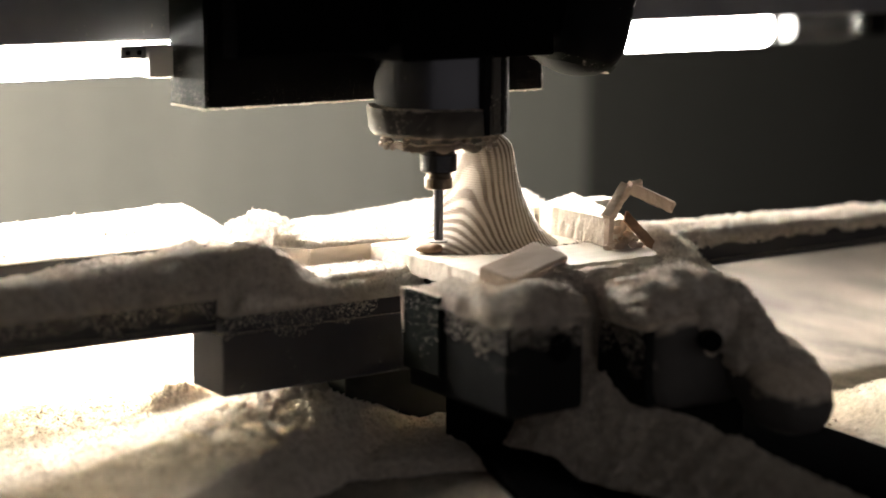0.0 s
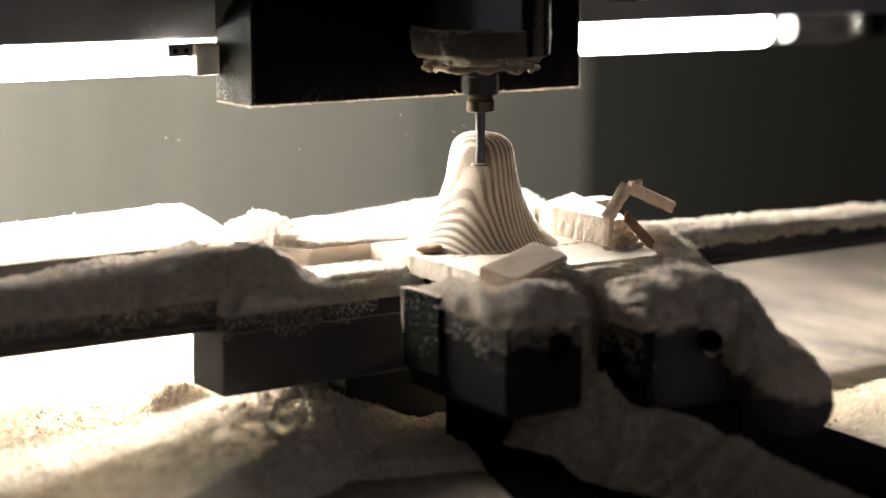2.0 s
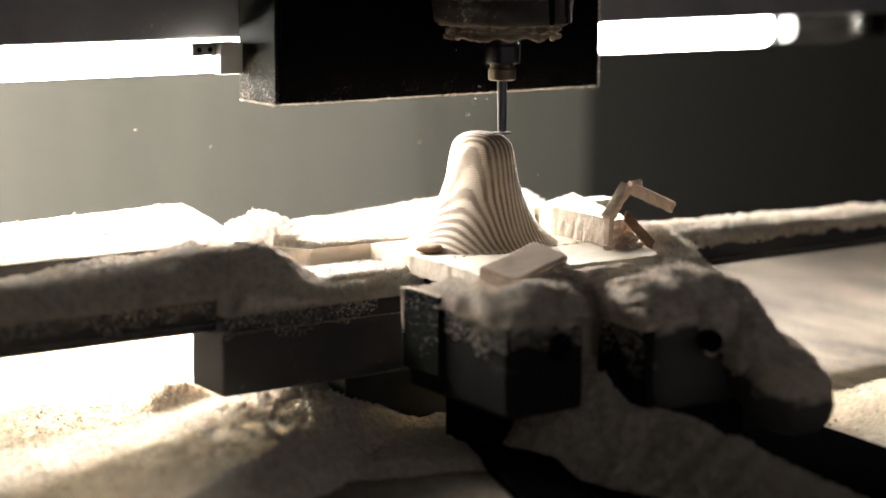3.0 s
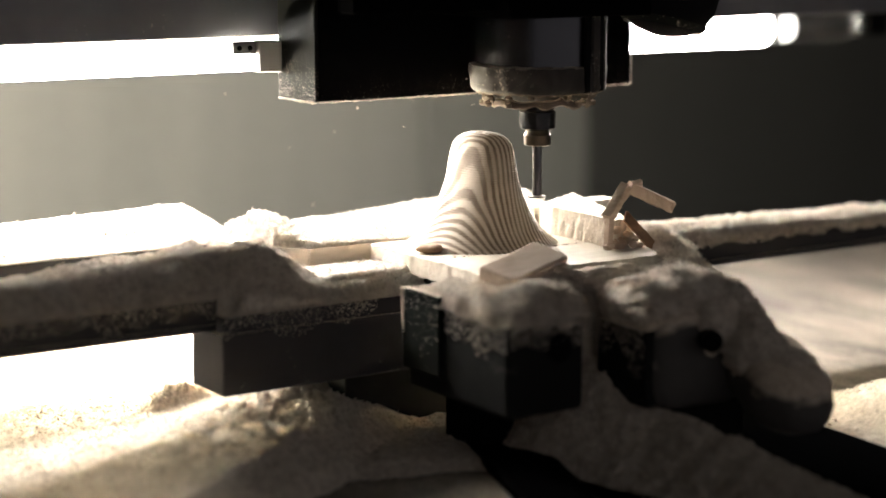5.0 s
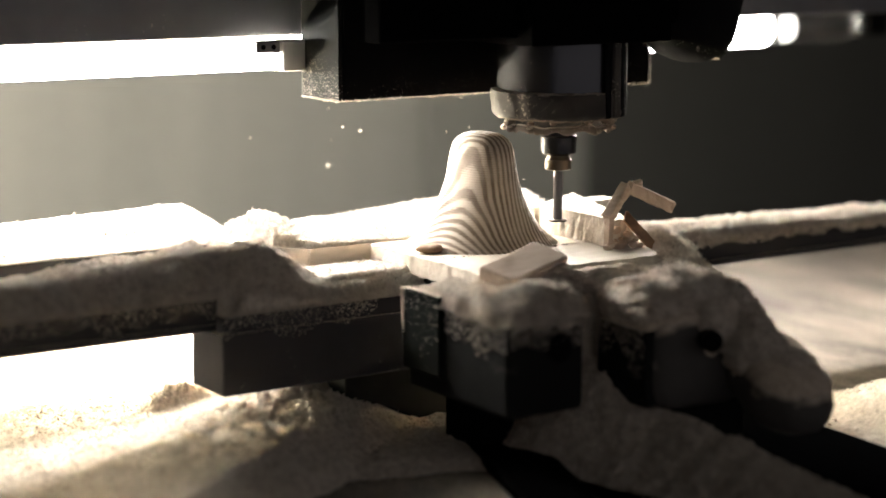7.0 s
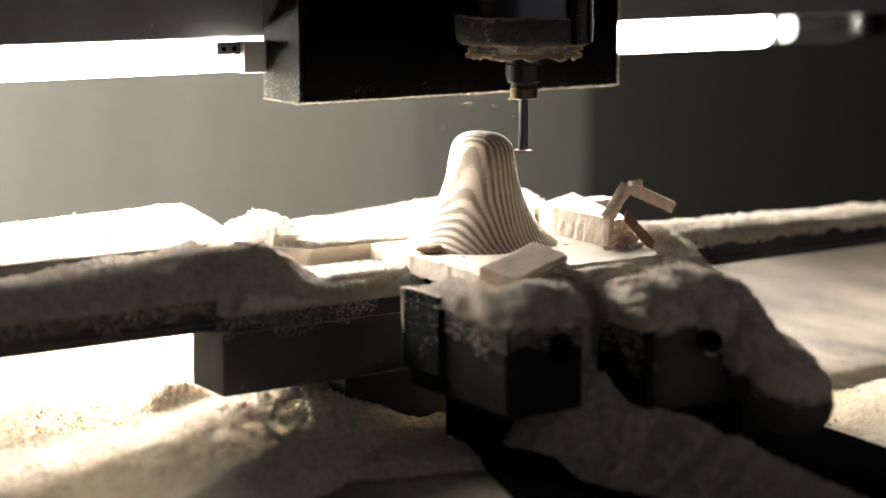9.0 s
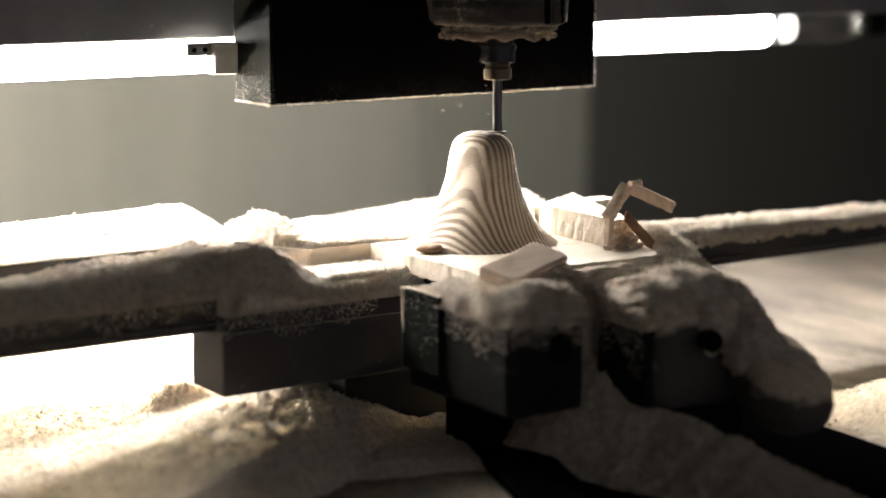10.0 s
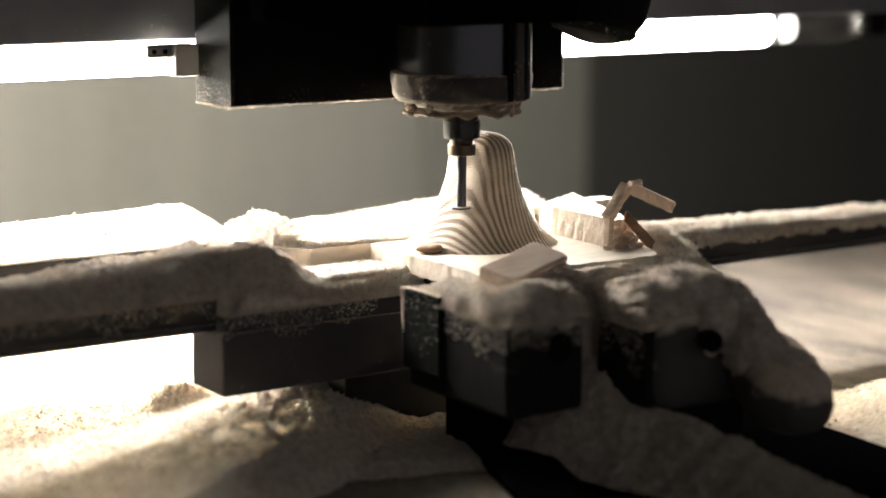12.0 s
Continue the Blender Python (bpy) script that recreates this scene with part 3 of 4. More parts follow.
def slivers():
    bm = bmesh.new()
    stick(bm, (0.0440, -0.050, -0.0066), (0.0447, -0.050, 0.0170), 0.0052, 0.0040)
    stick(bm, (0.0432, -0.050, 0.0140), (0.0585, -0.050, 0.0335), 0.0066, 0.0070, 20, 0.0008)
    blob(bm, (0.0445, -0.051, -0.0045), (0.0036, 0.0030, 0.0020), 2.2, 0.0010, 260, 20, 12)
    tagged(part("wood_sliver", bm, CHIP), "bent upright sliver of pale wood stuck in the stock", "wood sliver", group="slivers")
    bm = stick(bmesh.new(), (0.0600, -0.050, 0.0325), (0.0955, -0.050, 0.0170), 0.0066, 0.0075, 12, 0.0008)
    blob(bm, (0.0675, -0.050, 0.0335), (0.0030, 0.0028, 0.0028), 3.0, 0.0012, 260, 20, 12)
    tagged(part("wood_sliver", bm, CHIP), "broken sliver of pale wood hanging from another", "wood sliver", group="slivers")
    bm = stick(bmesh.new(), (0.0560, -0.052, 0.0145), (0.0775, -0.054, -0.0066), 0.0085, 0.0014, 60)
    tagged(part("wood_sliver", bm, BROWN), "dark brown bark sliver leaning on the stock", "wood sliver", group="slivers")
    bm = block(bmesh.new(), -0.027, 0.027, -0.013, 0.013, -0.0045, 0.0045, 0.0016, pose(-0.0475, -0.0855, -0.0030, 14, -9, 16))
    bmesh.ops.subdivide_edges(bm, edges=bm.edges[:], cuts=3, use_grid_fill=True)
    for v in bm.verts:
        v.co += Vector((noise.noise(v.co * 210), noise.noise(v.co * 210 + Vector((9, 0, 0))), noise.noise(v.co * 210 + Vector((0, 9, 0))))) * 0.0003
    tagged(part("offcut", bm, CHIP), "short thick offcut of pale wood lying tilted in sawdust", "offcut")


slivers()
knot()


def crumbs():
    """Brown crumbs caught behind the bark sliver."""
    bm = bmesh.new()
    rng = random.Random(12)
    for i in range(26):
        c = (rng.uniform(0.050, 0.074), rng.uniform(-0.053, -0.0475), -0.0062 + 0.012 * rng.random() ** 1.5)
        r = rng.uniform(0.0010, 0.0026)
        blob(bm, c, (r * 1.3, r, r), 2.2, 0.0006, 300, 10, 8)
    tagged(part("wood_crumbs", bm, CHIP), "brown wood crumbs caught beside a bark sliver", "wood scrap", kind="stuff")


crumbs()


# ---- clamps in front of the work ----
def clamp_block():
    ob = new("clamp_block")
    tagged(ob, "tall dark steel clamp block dusted with sawdust", "clamp")
    part("body", block(bmesh.new(), -0.103, -0.050, -0.148, -0.044, -0.0755, -0.0188, 0.0030), CASTING, ob)
    part("side_plate", block(bmesh.new(), -0.1062, -0.1031, -0.0825, -0.0430, -0.0640, -0.0150, 0.0012), PITTED, ob, "dark pitted steel plate with sawdust on its edges")
    part("foot", block(bmesh.new(), -0.080, -0.055, -0.090, -0.050, TABLE + 0.0005, -0.0757, 0.001), HOSE, ob)
    # Solid black disc painting the shade inside a bored hole.
    part("hole", lathe(bmesh.new(), [(0.0085, 0), (0.0085, 0.0006)], 24, pose(-0.0677, -0.1482, -0.0375, 90, 0, 0)), HOSE, ob, "bored hole drawn as a black disc for its shade")


clamp_block()


def clamp_dust(x, y):
    p = Vector((x, y, 0.4))
    d = min(x + 0.1045, -0.0485 - x, y + 0.1500, -0.0430 - y) + 0.003 * noise.noise(p * 90)
    lump = 0.0050 + 0.012 * bell(x, y, -0.066, -0.130, 0.022, 0.026) + 0.004 * bell(x, y, -0.093, -0.112, 0.012, 0.02) + 0.003 * noise.noise(p * 50)
    return -0.0192 + lump * min(1, max(0, d) / 0.009) ** 0.6 + min(0.0, d) * 3.0 + rough(x, y, 0.5)


heap("clamp_sawdust", -0.1065, -0.0465, -0.1520, -0.0420, clamp_dust, -0.0215, "soft sawdust lying in lobes on the clamp block", 0.0011, 12000, 0.0006, lumps=0.9)


def slump():
    """Soft lobes of sawdust slumped over the front corner of the clamp block."""
    bm = bmesh.new()
    for c, r in (((-0.062, -0.1450, -0.0185), (0.013, 0.0060, 0.0100)), ((-0.080, -0.1460, -0.0190), (0.011, 0.0050, 0.0085)), ((-0.096, -0.1455, -0.0195), (0.008, 0.0045, 0.0065)),
                 ((-0.1025, -0.128, -0.0185), (0.0032, 0.014, 0.0080)), ((-0.1025, -0.102, -0.0180), (0.0030, 0.012, 0.0065)), ((-0.0510, -0.130, -0.0190), (0.0045, 0.016, 0.0095))):
        blob(bm, c, r, 2.1, 0.0032, 85, 60, 30)
    tagged(strewn("clamp_sawdust", bm, 7000, 0.0006), "soft sawdust slumping over the clamp block's corner", "sawdust", kind="stuff")


slump()
clinging("clamp_sawdust", "sawdust thinly clinging below the clamp block's edge", (-0.1034, -0.147, -0.0200), (-0.1034, -0.084, -0.0200), 0.024, (-1, 0, 0), 2000, 0.00032, 21, 2.6)
clinging("clamp_sawdust", "sawdust thinly clinging below the clamp block's edge", (-0.102, -0.1484, -0.0210), (-0.051, -0.1484, -0.0210), 0.020, (0, -1, 0), 2200, 0.00032, 22, 2.4)
clinging("clamp_sawdust", "line of sawdust caught on the plate's edge", (-0.1064, -0.0455, -0.0150), (-0.1064, -0.0428, -0.0150), 0.050, (-1, 0, 0), 420, 0.00045, 23, 1.0)
clinging("clamp_sawdust", "sawdust thinly clinging to the side plate", (-0.1064, -0.0820, -0.0150), (-0.1064, -0.0430, -0.0150), 0.044, (-1, 0, 0), 130, 0.00030, 24, 1.3)


def dusty_clamp():
    ob = new("hold_down_clamp")
    tagged(ob, "dark hold-down clamp with a drooping nose, coated with sawdust", "clamp")
    part("body", blob(bmesh.new(), (0.022, -0.146, -0.050), (0.039, 0.032, 0.030), 5.0, 0.0012, 60), BURIED, ob, smooth=True)
    part("cheek", block(bmesh.new(), -0.0205, -0.0120, -0.168, -0.122, -0.076, -0.030, 0.002), CASTING, ob, "dark upright cheek plate")
    tilt = Matrix.Rotation(radians(-14), 3, "Z") @ Matrix.Rotation(radians(18), 3, "X")
    part("nose", blob(bmesh.new(), (0.0500, -0.200, -0.0615), (0.0245, 0.0440, 0.0200), 2.6, 0.0016, 55, m=tilt), BURIED, ob, smooth=True)
    part("foot", block(bmesh.new(), -0.005, 0.055, -0.170, -0.122, TABLE + 0.001, -0.070, 0.004), CASTING, ob)
    # Solid black plug painting the shade inside a bolt hole.
    part("hole", lathe(bmesh.new(), [(0.0062, 0), (0.0062, 0.020)], 20, pose(0.0155, -0.1790, -0.0370, 82, 0, -34)), HOSE, ob, "bolt hole drawn as a black plug for its shade")


dusty_clamp()


def clamp_cover():
    """Sawdust lying over the hold-down clamp in soft lobes that slope down along its nose."""
    bm = bmesh.new()
    for c, r, a in (((-0.004, -0.142, -0.0225), (0.017, 0.028, 0.0165), 0.0040), ((0.024, -0.142, -0.0190), (0.030, 0.032, 0.0170), 0.0045),
                    ((0.046, -0.152, -0.0290), (0.019, 0.028, 0.0200), 0.0045), ((0.047, -0.170, -0.0385), (0.0180, 0.024, 0.0190), 0.0040),
                    ((0.028, -0.172, -0.0330), (0.0180, 0.0120, 0.0190), 0.0035), ((0.043, -0.188, -0.0475), (0.0190, 0.022, 0.0165), 0.0035),
                    ((0.050, -0.204, -0.0535), (0.0180, 0.020, 0.0120), 0.0030), ((0.054, -0.219, -0.0600), (0.0140, 0.015, 0.0090), 0.0025)):
        blob(bm, c, r, 2.2, a, 60, 84, 48)
    tagged(strewn("clamp_sawdust", bm, 14000, 0.0006), "deep sawdust lying over the hold-down clamp in soft lobes", "sawdust", kind="stuff")


clamp_cover()
clinging("clamp_sawdust", "sawdust thinly clinging to the clamp's cheek", (-0.0210, -0.166, -0.0300), (-0.0210, -0.124, -0.0300), 0.030, (-1, 0, 0), 900, 0.00032, 31, 2.2)


def gap_dust(x, y):
    p = Vector((x, y, 0.2))
    d = min(x + 0.058, 0.083 - x, y + 0.108) + 0.002 * noise.noise(p * 90)
    h = -0.0125 + 0.009 * bell(x, y, -0.022, -0.095, 0.022, 0.011) + 0.005 * bell(x, y, 0.020, -0.095, 0.016, 0.010) + 0.004 * noise.noise(p * 55)
    return h - 0.010 * (1 - min(1, max(0, d) / 0.010)) + rough(x, y, 0.5)


heap("gap_sawdust", -0.060, 0.085, -0.1090, -0.0825, gap_dust, -0.092, "sawdust in soft lobes between the clamps and the board", 0.0012, 9000, 0.0006)


def bank_dust(x, y):
    t = step(-0.10, -0.27, y)
    centre = -0.018 + 0.020 * t
    crest = -0.056 - 0.028 * step(-0.10, -0.20, y) - 0.012 * step(-0.18, -0.30, y)
    e = math.hypot((x - centre) / (1.0 + 0.3 * t), 0.010) - 0.010 + 0.004 * noise.noise(Vector((x * 50, y * 50, 7)))
    return crest - max(0.0, e) * (1.25 if x < centre else 0.95) + 0.30 * crumb(x, y, 6) + rough(x, y, 0.9)


heap("gap_sawdust", -0.085, 0.075, -0.360, -0.050, bank_dust, TABLE + 0.0004, "loose bank of sawdust spilled between two clamps", 0.0015, 14000, 0.0008)


def spill_dust(x, y):
    e = math.hypot((x - 0.117) / 1.35, y + 0.004) + 0.005 * noise.noise(Vector((x * 60, y * 60, 2)))
    return -0.007 - max(0, e - 0.006) * 0.95 + 0.35 * crumb(x, y, 3) + rough(x, y, 1.2)


heap("spill_sawdust", 0.081, 0.165, -0.042, 0.040, spill_dust, -0.040, "crumbly sawdust spilling off the stock over the bar", 0.0015, 5000, 0.0007)


def strip(name, cx, y1, length, half, z1, turn, label):
    """A low strip of painted shade on the table, from its far end towards the camera."""
    ob = new(name)
    tagged(ob, label, "rail", group="table rails")
    ob.matrix_basis = pose(cx, y1, 0, 0, 0, turn)
    part("bar", block(bmesh.new(), -half, half, -length, 0, TABLE + 0.0005, z1, 0.002), NEARBLACK, ob)
    return ob


# Near-black strips painting the shade beside the bank and under the clamp block.
strip("shade_strip", 0.070, -0.095, 0.34, 0.048, -0.1035, -3, "low near-black strip painting the shade beside a sawdust bank")
strip("shade_strip", -0.040, -0.025, 0.30, 0.020, -0.1060, -20, "low near-black strip painting the shade under the clamp block")


# ---- the gantry beam and the lamp ----
def gantry():
    ob = new("gantry_beam")
    tagged(ob, "long grey aluminium gantry beam", "beam")
    bm = block(bmesh.new(), -1.1, 1.35, 0.118, 0.225, 0.125, 0.29, 0.002)
    part("profile", bm, BEAM, ob)
    for z in (0.165, 0.235):
        part("guide", block(bmesh.new(), -1.09, 1.34, 0.1125, 0.1175, z, z + 0.018, 0.001), DARKSTEEL, ob, "steel guide strip")
    for x in (-1.156, 1.351):
        part("upright", block(bmesh.new(), x, x + 0.055, 0.10, 0.234, TABLE + 0.0005, 0.30, 0.002), BLACK, ob)


gantry()


def lamp():
    ob = new("tube_lamp")
    tagged(ob, "glowing white fluorescent tube under the gantry beam", "lamp")
    y, z, r = 0.20, 0.1105, 0.0140
    bm = lathe(bmesh.new(), [(r, 0), (r, 0.702)], 32, pose(-0.30, y, z, 0, 90, 0))
    part("tube", bm, GLOW, ob, smooth=True)
    bm = lathe(bmesh.new(), [(r, 0.0), (r, 0.085), (r * 0.94, 0.098), (r * 0.70, 0.1045), (r * 0.3, 0.107)], 32, pose(0.4025, y, z, 0, 90, 0))
    part("clear_end", bm, GLASS, ob, "clear glass tube end", smooth=True)
    part("cathode", lathe(bmesh.new(), [(0.004, 0), (0.0065, 0.003), (0.0065, 0.012), (0.003, 0.014)], 20, pose(0.420, y, z, 0, 90, 0)), CATHODE, ob, "small bright cathode", smooth=True)
    for x in (-0.3305, 0.505):
        part("holder", block(bmesh.new(), x + (0.0055 if x > 0 else 0), x + 0.030, y - 0.016, y + 0.016, z - 0.010, 0.1248, 0.002), HOSE, ob)


lamp()


def low_lamp():
    """A second, thinner tube low on the table, under the bar behind the work."""
    ob = new("tube_lamp")
    tagged(ob, "thin glowing tube lamp standing low behind the rear bar", "lamp")
    y, z, r = 0.290, -0.0420, 0.0105
    part("tube", lathe(bmesh.new(), [(r, 0), (r, 0.285)], 24, pose(-0.240, y, z, 0, 90, 0)), LOWGLOW, ob, smooth=True)
    for x in (-0.2712, 0.0452):
        part("holder", block(bmesh.new(), x, x + 0.0308, y - 0.014, y + 0.014, TABLE + 0.0005, z + 0.0115, 0.002), GREYPLASTIC, ob)


low_lamp()


# ---- the moving head ----
SPINDLE_TOP = 0.118


def dust_line(parent, a, b, count, size, seed):
    """A ragged line of grains caught along an edge."""
    rng = np.random.RandomState(seed)
    a, b = np.array(a), np.array(b)
    f = rng.uniform(size=(count, 1))
    thick = np.array([[0.4 + 1.2 * abs(noise.noise(Vector((p[0] * 30, seed, 1))))] for p in f.tolist()])
    pts, tris = grain_mesh(a + (b - a) * f + rng.normal(size=(count, 3)) * size * thick, size, rng)
    me = bpy.data.meshes.new("dust_edge")
    me.from_pydata(pts.tolist(), [], tris.tolist())
    me.materials.append(SAWDUST)
    ob = new("dust_edge", me)
    ob.parent = parent
    return tagged(ob, "thin ragged line of sawdust along an edge")


def carriage():
    """The box that slides along the beam; its zero is the cutter's axis."""
    ob = new("router_carriage")
    tagged(ob, "black router carriage with a dust-speckled housing", "machine carriage")
    part("housing", block(bmesh.new(), -0.1335, 0.1133, 0.048, 0.0965, 0.0875, 0.30, 0.0012), SPECKLED, ob)
    part("slide", block(bmesh.new(), -0.100, 0.090, 0.0966, 0.1120, 0.135, 0.29, 0.001), NEARBLACK, ob)
    part("side_plate", block(bmesh.new(), -0.1365, -0.1338, 0.0485, 0.0962, 0.0872, 0.30, 0.0006), SIDE, ob, "grey side plate speckled with sawdust")
    part("rim", block(bmesh.new(), 0.1136, 0.1153, 0.0485, 0.0962, 0.0878, 0.30, 0.0004), SPECKLED, ob)
    dust_line(ob, (-0.1365, 0.0476, 0.0874), (0.1140, 0.0476, 0.0874), 1500, 0.00038, 41)
    dust_line(ob, (-0.1368, 0.0480, 0.0872), (-0.1368, 0.0960, 0.0872), 420, 0.00040, 42)
    dust_line(ob, (0.1150, 0.0478, 0.0876), (0.1150, 0.0478, 0.200), 500, 0.00030, 43)
    part("bracket", block(bmesh.new(), -0.1530, -0.1367, 0.0900, 0.1035, 0.1040, 0.1240, 0.001), GREYPLASTIC, ob, "grey plastic switch bracket")
    arm = part("switch_arm", block(bmesh.new(), -0.1700, -0.1532, 0.0940, 0.1030, 0.1160, 0.1238, 0.0008), ARMSTEEL, ob, "dull steel switch arm")
    for x in (-0.1655, -0.1580):
        part("screw", lathe(bmesh.new(), [(0.0017, 0), (0.0017, 0.0008)], 14, pose(x, 0.0942, 0.1198, 90, 0, 0)), HOSE, arm, "dark screw head")
    return ob


def head(parent):
    """The spindle and its mount; zero is the cutter's tip."""
    mount = part("spindle_mount", block(bmesh.new(), -0.058, 0.052, -0.050, 0.046, 0.1185, 0.32, 0.0012), NEARBLACK, parent, "black spindle mount")
    part("side_cover", block(bmesh.new(), -0.158, -0.0585, -0.036, -0.018, 0.1235, 0.32, 0.0010), NEARBLACK, mount)
    part("side_cover", block(bmesh.new(), 0.0525, 0.100, -0.030, 0.046, 0.128, 0.32, 0.004), NEARBLACK, mount)
    bm = lathe(bmesh.new(), [(0.006, 0), (0.018, 0.003), (0.027, 0.009), (0.0325, 0.019), (0.0335, 0.030), (0.0335, 0.2)], 40, pose(0.0925, -0.010, 0.1020, 0, 14, 0))
    part("motor", bm, HOSE, mount, "rounded black motor with dust on its underside", smooth=True)
    bm = lathe(bmesh.new(), [(0.0262, 0.0060), (0.0284, 0.0085), (0.0300, 0.0105)], 40, pose(0.0925, -0.010, 0.1018, 0, 14, 0), False)
    part("motor_ring", bm, PITTED, mount, "dust-caked ring", smooth=True)
    bm = lathe(bmesh.new(), [(0.0385, 0.0858), (0.0400, 0.0868), (0.0400, 0.1184)], 64)
    part("spindle_body", bm, STEEL, mount, "polished steel spindle body", smooth=True)
    bm = lathe(bmesh.new(), [(0.0350, 0.0700), (0.0415, 0.0702), (0.0424, 0.0712), (0.0430, 0.0735), (0.0432, 0.0760), (0.0433, 0.0785), (0.0434, 0.0815), (0.0430, 0.0840), (0.0424, 0.0862), (0.0395, 0.0872)], 128)
    for v in bm.verts:
        k = 0.0014 * noise.noise(v.co * 70) + 0.0012 * noise.noise(v.co * 190) + 0.0006 * noise.noise(v.co * 480)
        v.co += Vector((v.co.x, v.co.y, 0)).normalized() * k + Vector((0, 0, k * 0.6))
    part("flange", bm, FLANGE, mount, "dust-caked aluminium flange", smooth=True)
    for a, w, mat in ((-44, 0.0045, FLANGE), (-58, 0.0030, HOSE), (-68, 0.0040, FLANGE), (-80, 0.0022, HOSE)):
        bm = block(bmesh.new(), -w, w, -0.0012, 0.0013, 0.0705, 0.1180, 0.0006, pose(0.0425 * math.cos(radians(a)), 0.0425 * math.sin(radians(a)), 0, 0, 0, a + 90))
        part("clamp_rib", bm, mat, mount)
    for z, r, w in ((0.0862, 0.0412, 0.0022), (0.0712, 0.0410, 0.0020)):
        bm = lathe(bmesh.new(), [(r - w, z - w * 0.5), (r + w * 0.6, z - w * 0.6), (r + w, z), (r + w * 0.5, z + w * 0.8), (r - w, z + w)], 128)
        for v in bm.verts:
            a = math.atan2(v.co.y, v.co.x)
            k = 0.0022 * noise.noise(v.co * 70) + 0.0016 * noise.noise(v.co * 210) + 0.001 * noise.noise(v.co * 420) - 0.0018
            v.co += Vector((math.cos(a), math.sin(a), 0.5)) * k
        part("dust_crust", bm, CAKED, mount, "clotted sawdust on the flange", smooth=True)
    # a ragged, half broken ring of caked dust below the flange, with clots hanging off it
    bm = bmesh.new()
    n, m = 90, 8
    ring = []
    for i in range(n):
        t = 2 * math.pi * i / n
        q = Vector((math.cos(t), math.sin(t), 0))
        rr, zz = 0.0325 + 0.0022 * noise.noise(q * 2 + Vector((0, 0, 3))), 0.0632 + 0.0030 * noise.noise(q * 3 + Vector((0, 0, 8))) + 0.0012 * noise.noise(q * 9)
        th = 0.0017 + 0.0011 * noise.noise(q * 6 + Vector((0, 0, 1)))
        ring.append([bm.verts.new(((rr + th * math.cos(u)) * math.cos(t), (rr + th * math.cos(u)) * math.sin(t), zz + 1.5 * th * math.sin(u))) for u in [2 * math.pi * k / m for k in range(m)]])
    for i in range(n):
        for k in range(m):
            bm.faces.new((ring[i][k], ring[(i + 1) % n][k], ring[(i + 1) % n][(k + 1) % m], ring[i][(k + 1) % m]))
    rng = random.Random(77)
    for i in range(26):
        t = rng.uniform(0, 2 * math.pi)
        r = rng.uniform(0.0010, 0.0024)
        blob(bm, (0.0345 * math.cos(t), 0.0345 * math.sin(t), rng.uniform(0.0615, 0.0690)), (r * 1.4, r * 1.4, r), 2.2, 0.0008, 300, 14, 8)
    part("dust_ring", bm, CAKED, mount, "ragged ring of caked sawdust", smooth=True)
    bm = lathe(bmesh.new(), [(0.0200, 0.0610), (0.0270, 0.0635), (0.0330, 0.0699)], 48)
    part("nose_cone", bm, FLANGE, mount, smooth=True)
    bm = lathe(bmesh.new(), [(0.0085, 0.0440), (0.0115, 0.0455), (0.0118, 0.0560), (0.0105, 0.0570), (0.0105, 0.0619)], 40)
    part("shaft", bm, DARKSTEEL, mount, "black spindle shaft", smooth=True)
    bm = lathe(bmesh.new(), [(0.0075, 0.0340), (0.0088, 0.0347), (0.0088, 0.0408), (0.0080, 0.0414), (0.0074, 0.0439)], 24)
    part("collet_nut", bm, BRASS, mount, "worn bronze collet nut", smooth=True)
    bm = lathe(bmesh.new(), [(0.0030, 0.0016), (0.0031, 0.0339)], 24)
    part("cutter_shank", bm, BITSTEEL, mount, "dark carbide cutter shank", smooth=True)
    bm = lathe(bmesh.new(), [(0.0032, 0.0), (0.0058, 0.0002), (0.0060, 0.0011), (0.0034, 0.0015)], 24)
    part("cutter_tip", bm, STEEL, mount, "bright disc of the spinning cutter's edge", smooth=True)
    return mount


CARRIAGE = carriage()
HEAD = head(CARRIAGE)


def chip_mesh(k):
    """A thin curled shaving, a millimetre or two long."""
    bm = bmesh.new()
    n, w, r = 5, 0.0003 + 0.00015 * k, 0.0008 + 0.0003 * k
    a = [bm.verts.new((r * math.cos(0.5 * i), -w, r * math.sin(0.5 * i))) for i in range(n)]
    b = [bm.verts.new((r * math.cos(0.5 * i), w, r * math.sin(0.5 * i))) for i in range(n)]
    for i in range(n - 1):
        bm.faces.new((a[i], a[i + 1], b[i + 1], b[i]))
    bmesh.ops.solidify(bm, geom=bm.faces[:], thickness=0.00025)
    me = bpy.data.meshes.new("wood_chip")
    bm.to_mesh(me)
    bm.free()
    me.materials.append(SAWDUST)
    return me


CHIP_MESHES = [chip_mesh(k) for k in range(3)]
CHIPS = []
for k in range(290):
    ob = new("wood_chip", CHIP_MESHES[k % 3])
    tagged(ob, "tiny pale wood shaving thrown off by the cutter", "wood chip", group="flying chips")
    CHIPS.append(ob)


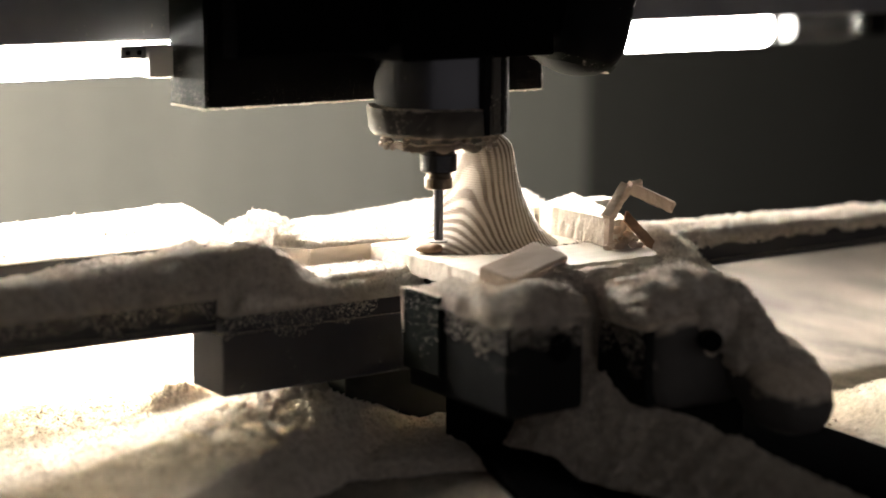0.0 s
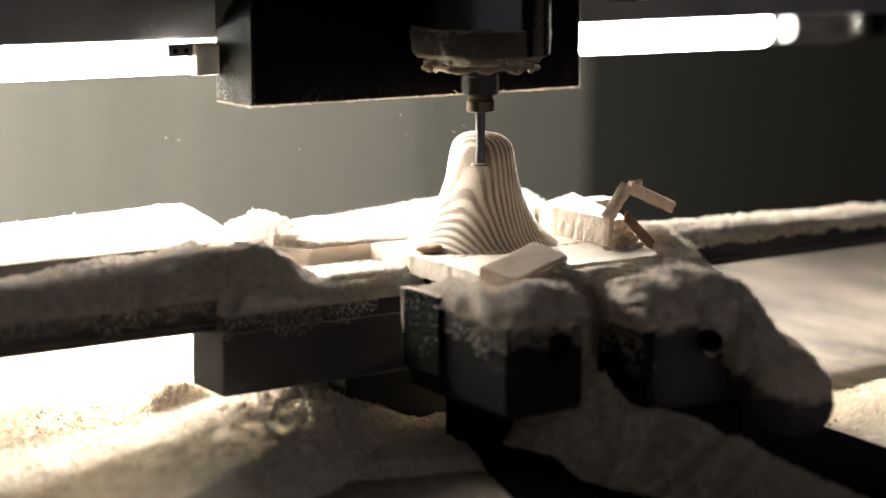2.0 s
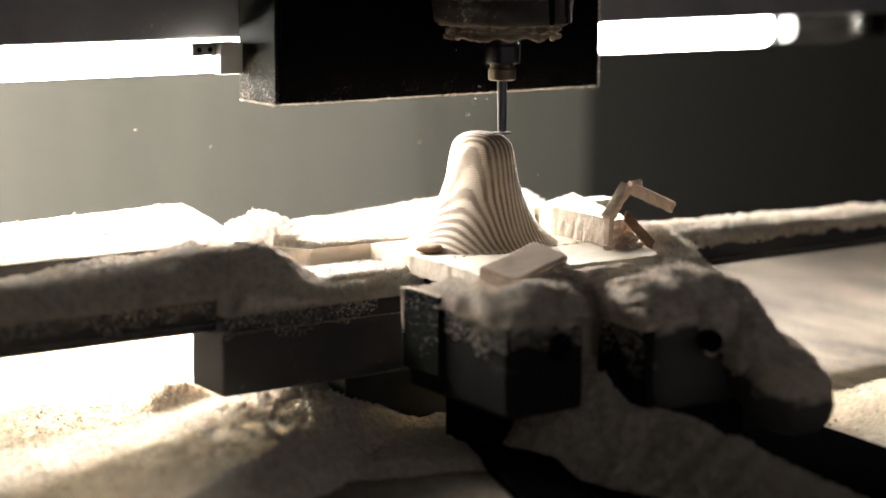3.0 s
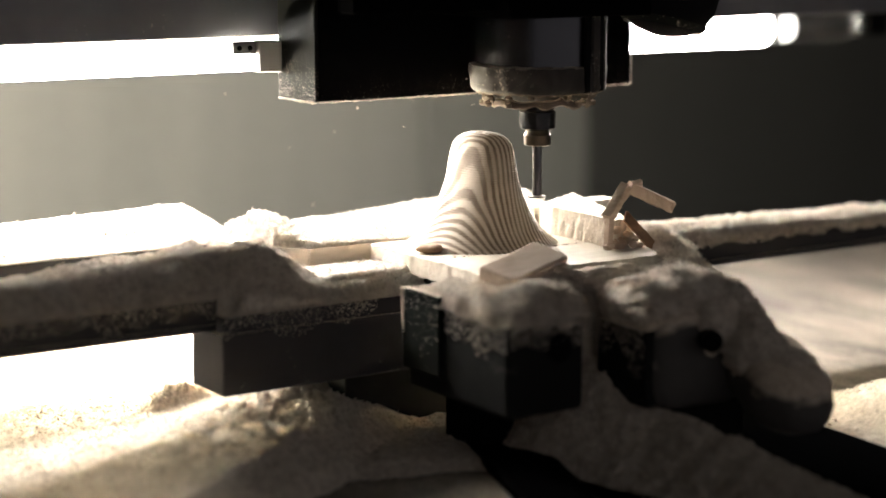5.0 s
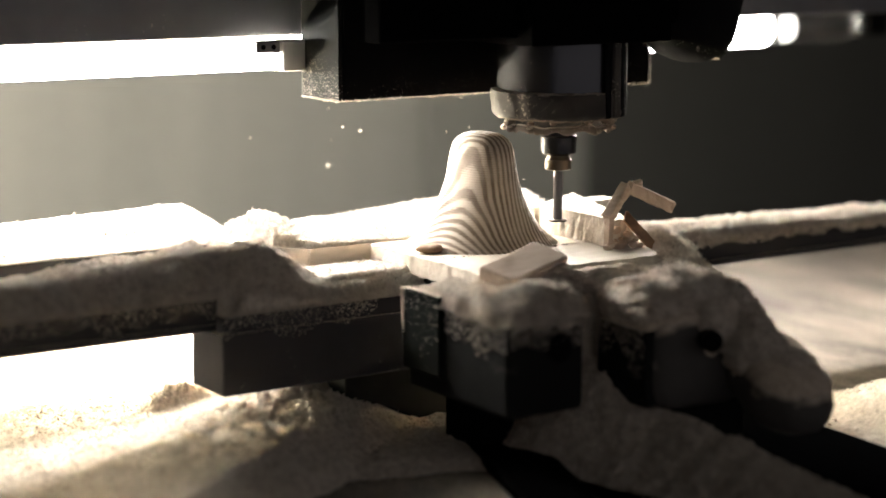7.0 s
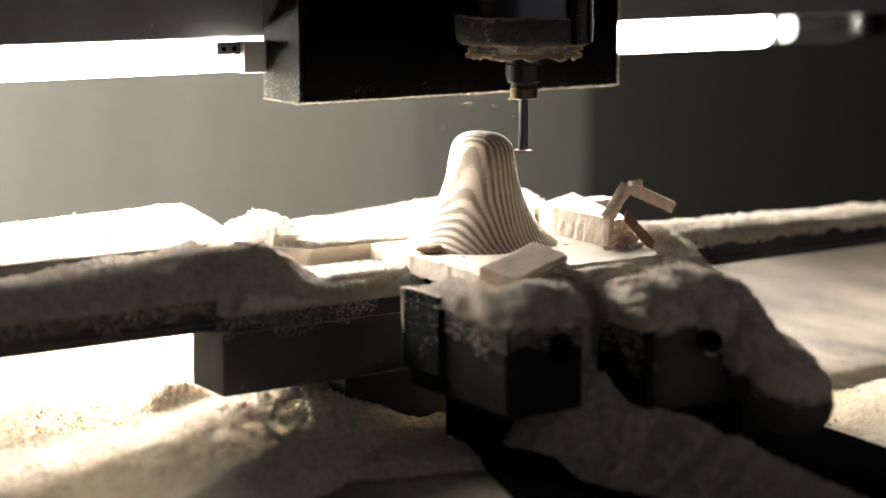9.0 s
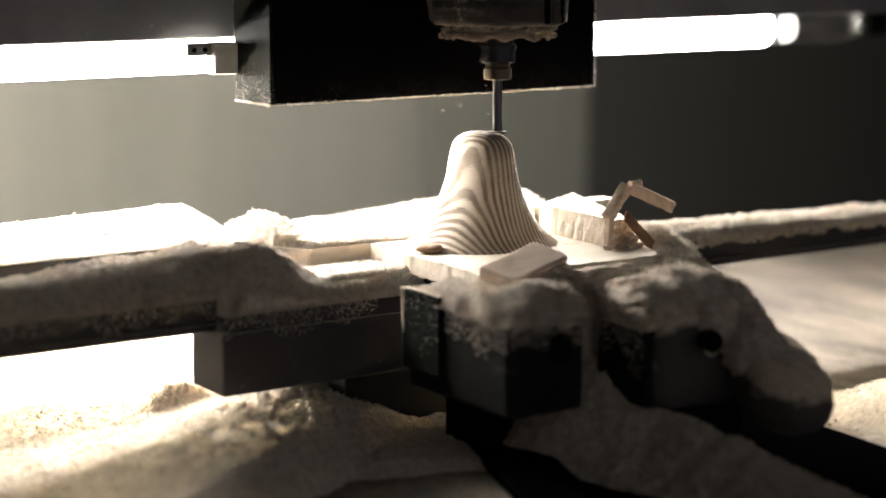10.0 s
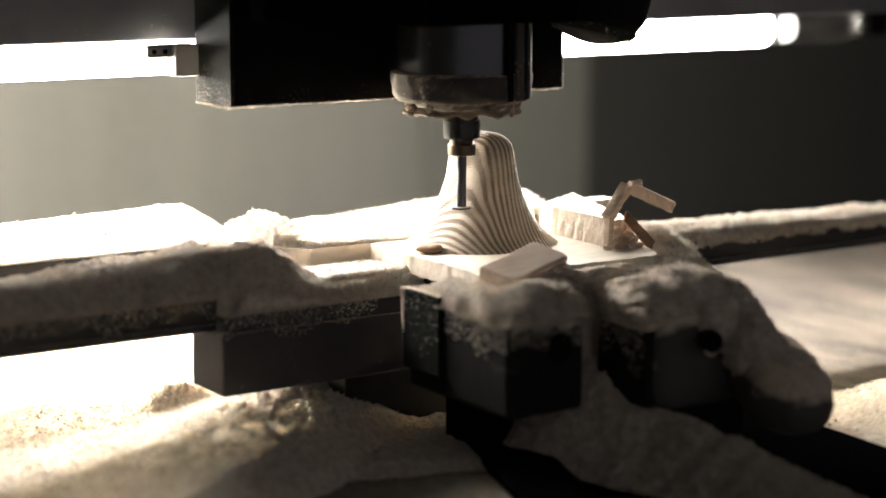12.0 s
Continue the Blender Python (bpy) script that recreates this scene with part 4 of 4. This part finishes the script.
def chip_rows(path, k):
    """A shaving waits on the board, is thrown up by the cutter, and comes down behind the work."""
    rnd = random.Random(100 + k)
    t0 = 0.15 + 11.0 * (k + rnd.random()) / 290
    tip = [np.interp(t0, [p[0] for p in path], [p[i] for p in path]) for i in (1, 2)]
    side = 1 if 8.2 < t0 < 10.6 or t0 < 0.5 else (-1 if t0 > 4.2 else rnd.choice((-1, 1)))
    rest = Vector((rnd.uniform(-0.066, 0.095), rnd.uniform(-0.027, -0.024), -0.0055))
    start = Vector((tip[0], 0.004, tip[1] + 0.002))
    end = Vector((tip[0] + side * rnd.uniform(0.05, 0.20), rnd.uniform(0.235, 0.300), TABLE + 0.009))
    dur, lift = rnd.uniform(0.75, 1.0), rnd.uniform(0.08, 0.17)
    turn = [rnd.uniform(-60, 60) for _ in range(3)]
    rows = [(0.0, Matrix.Translation(rest)), (t0 - 0.1, Matrix.Translation(rest))]
    for i in range(7):
        f = i / 6
        p = start.lerp(end, f) + Vector((0, 0, 4 * lift * f * (1 - f)))
        rows.append((t0 + dur * f, pose(p.x, p.y, p.z, *[a * 3 * f for a in turn])))
    if rows[-1][0] < 12.0:
        rows.append((12.0, rows[-1][1]))
    return [r for i, r in enumerate(rows) if i == 0 or frame(r[0]) > frame(rows[i - 1][0])]


def motions():
    path = [(0, -0.0520, 0.0004), (0.5, -0.0409, 0.0109), (1, -0.0323, 0.0203), (1.5, -0.0250, 0.0320), (1.8, -0.0215, 0.0415), (2, -0.0202, 0.0468),
            (2.2, -0.0194, 0.0525), (2.4, -0.0185, 0.0564), (2.6, -0.0160, 0.0620), (2.8, -0.0103, 0.0649), (3, -0.0037, 0.0659), (3.2, 0.0016, 0.0652),
            (3.52, 0.0096, 0.0614), (3.72, 0.0123, 0.0569), (3.92, 0.0133, 0.0532), (4.12, 0.0138, 0.0473), (4.8, 0.0207, 0.0273), (5, 0.0244, 0.0226),
            (5.5, 0.0331, 0.0140), (6, 0.0434, 0.0042), (6.5, 0.0449, -0.0023), (7, 0.0415, 0.0055), (7.2, 0.0382, 0.0087), (7.42, 0.0331, 0.0140),
            (7.92, 0.0244, 0.0226), (8.12, 0.0207, 0.0273), (8.8, 0.0138, 0.0473), (9, 0.0133, 0.0532), (9.2, 0.0123, 0.0569), (9.4, 0.0096, 0.0614),
            (9.6, 0.0054, 0.0646), (9.8, -0.0011, 0.0665), (10, -0.0072, 0.0665), (10.2, -0.0120, 0.0650), (10.4, -0.0168, 0.0610), (10.6, -0.0198, 0.0568),
            (10.8, -0.0203, 0.0511), (11, -0.0211, 0.0454), (11.2, -0.0224, 0.0401), (11.4, -0.0250, 0.0341), (11.6, -0.0276, 0.0289), (11.8, -0.0310, 0.0245),
            (12, -0.0345, 0.0201)]
    walk(CARRIAGE, [(t, pose(x, 0, 0)) for t, x, z in path])
    walk(HEAD, [(t, pose(0, 0, z)) for t, x, z in path])
    for k, ob in enumerate(CHIPS):
        walk(ob, chip_rows(path, k))


motions()
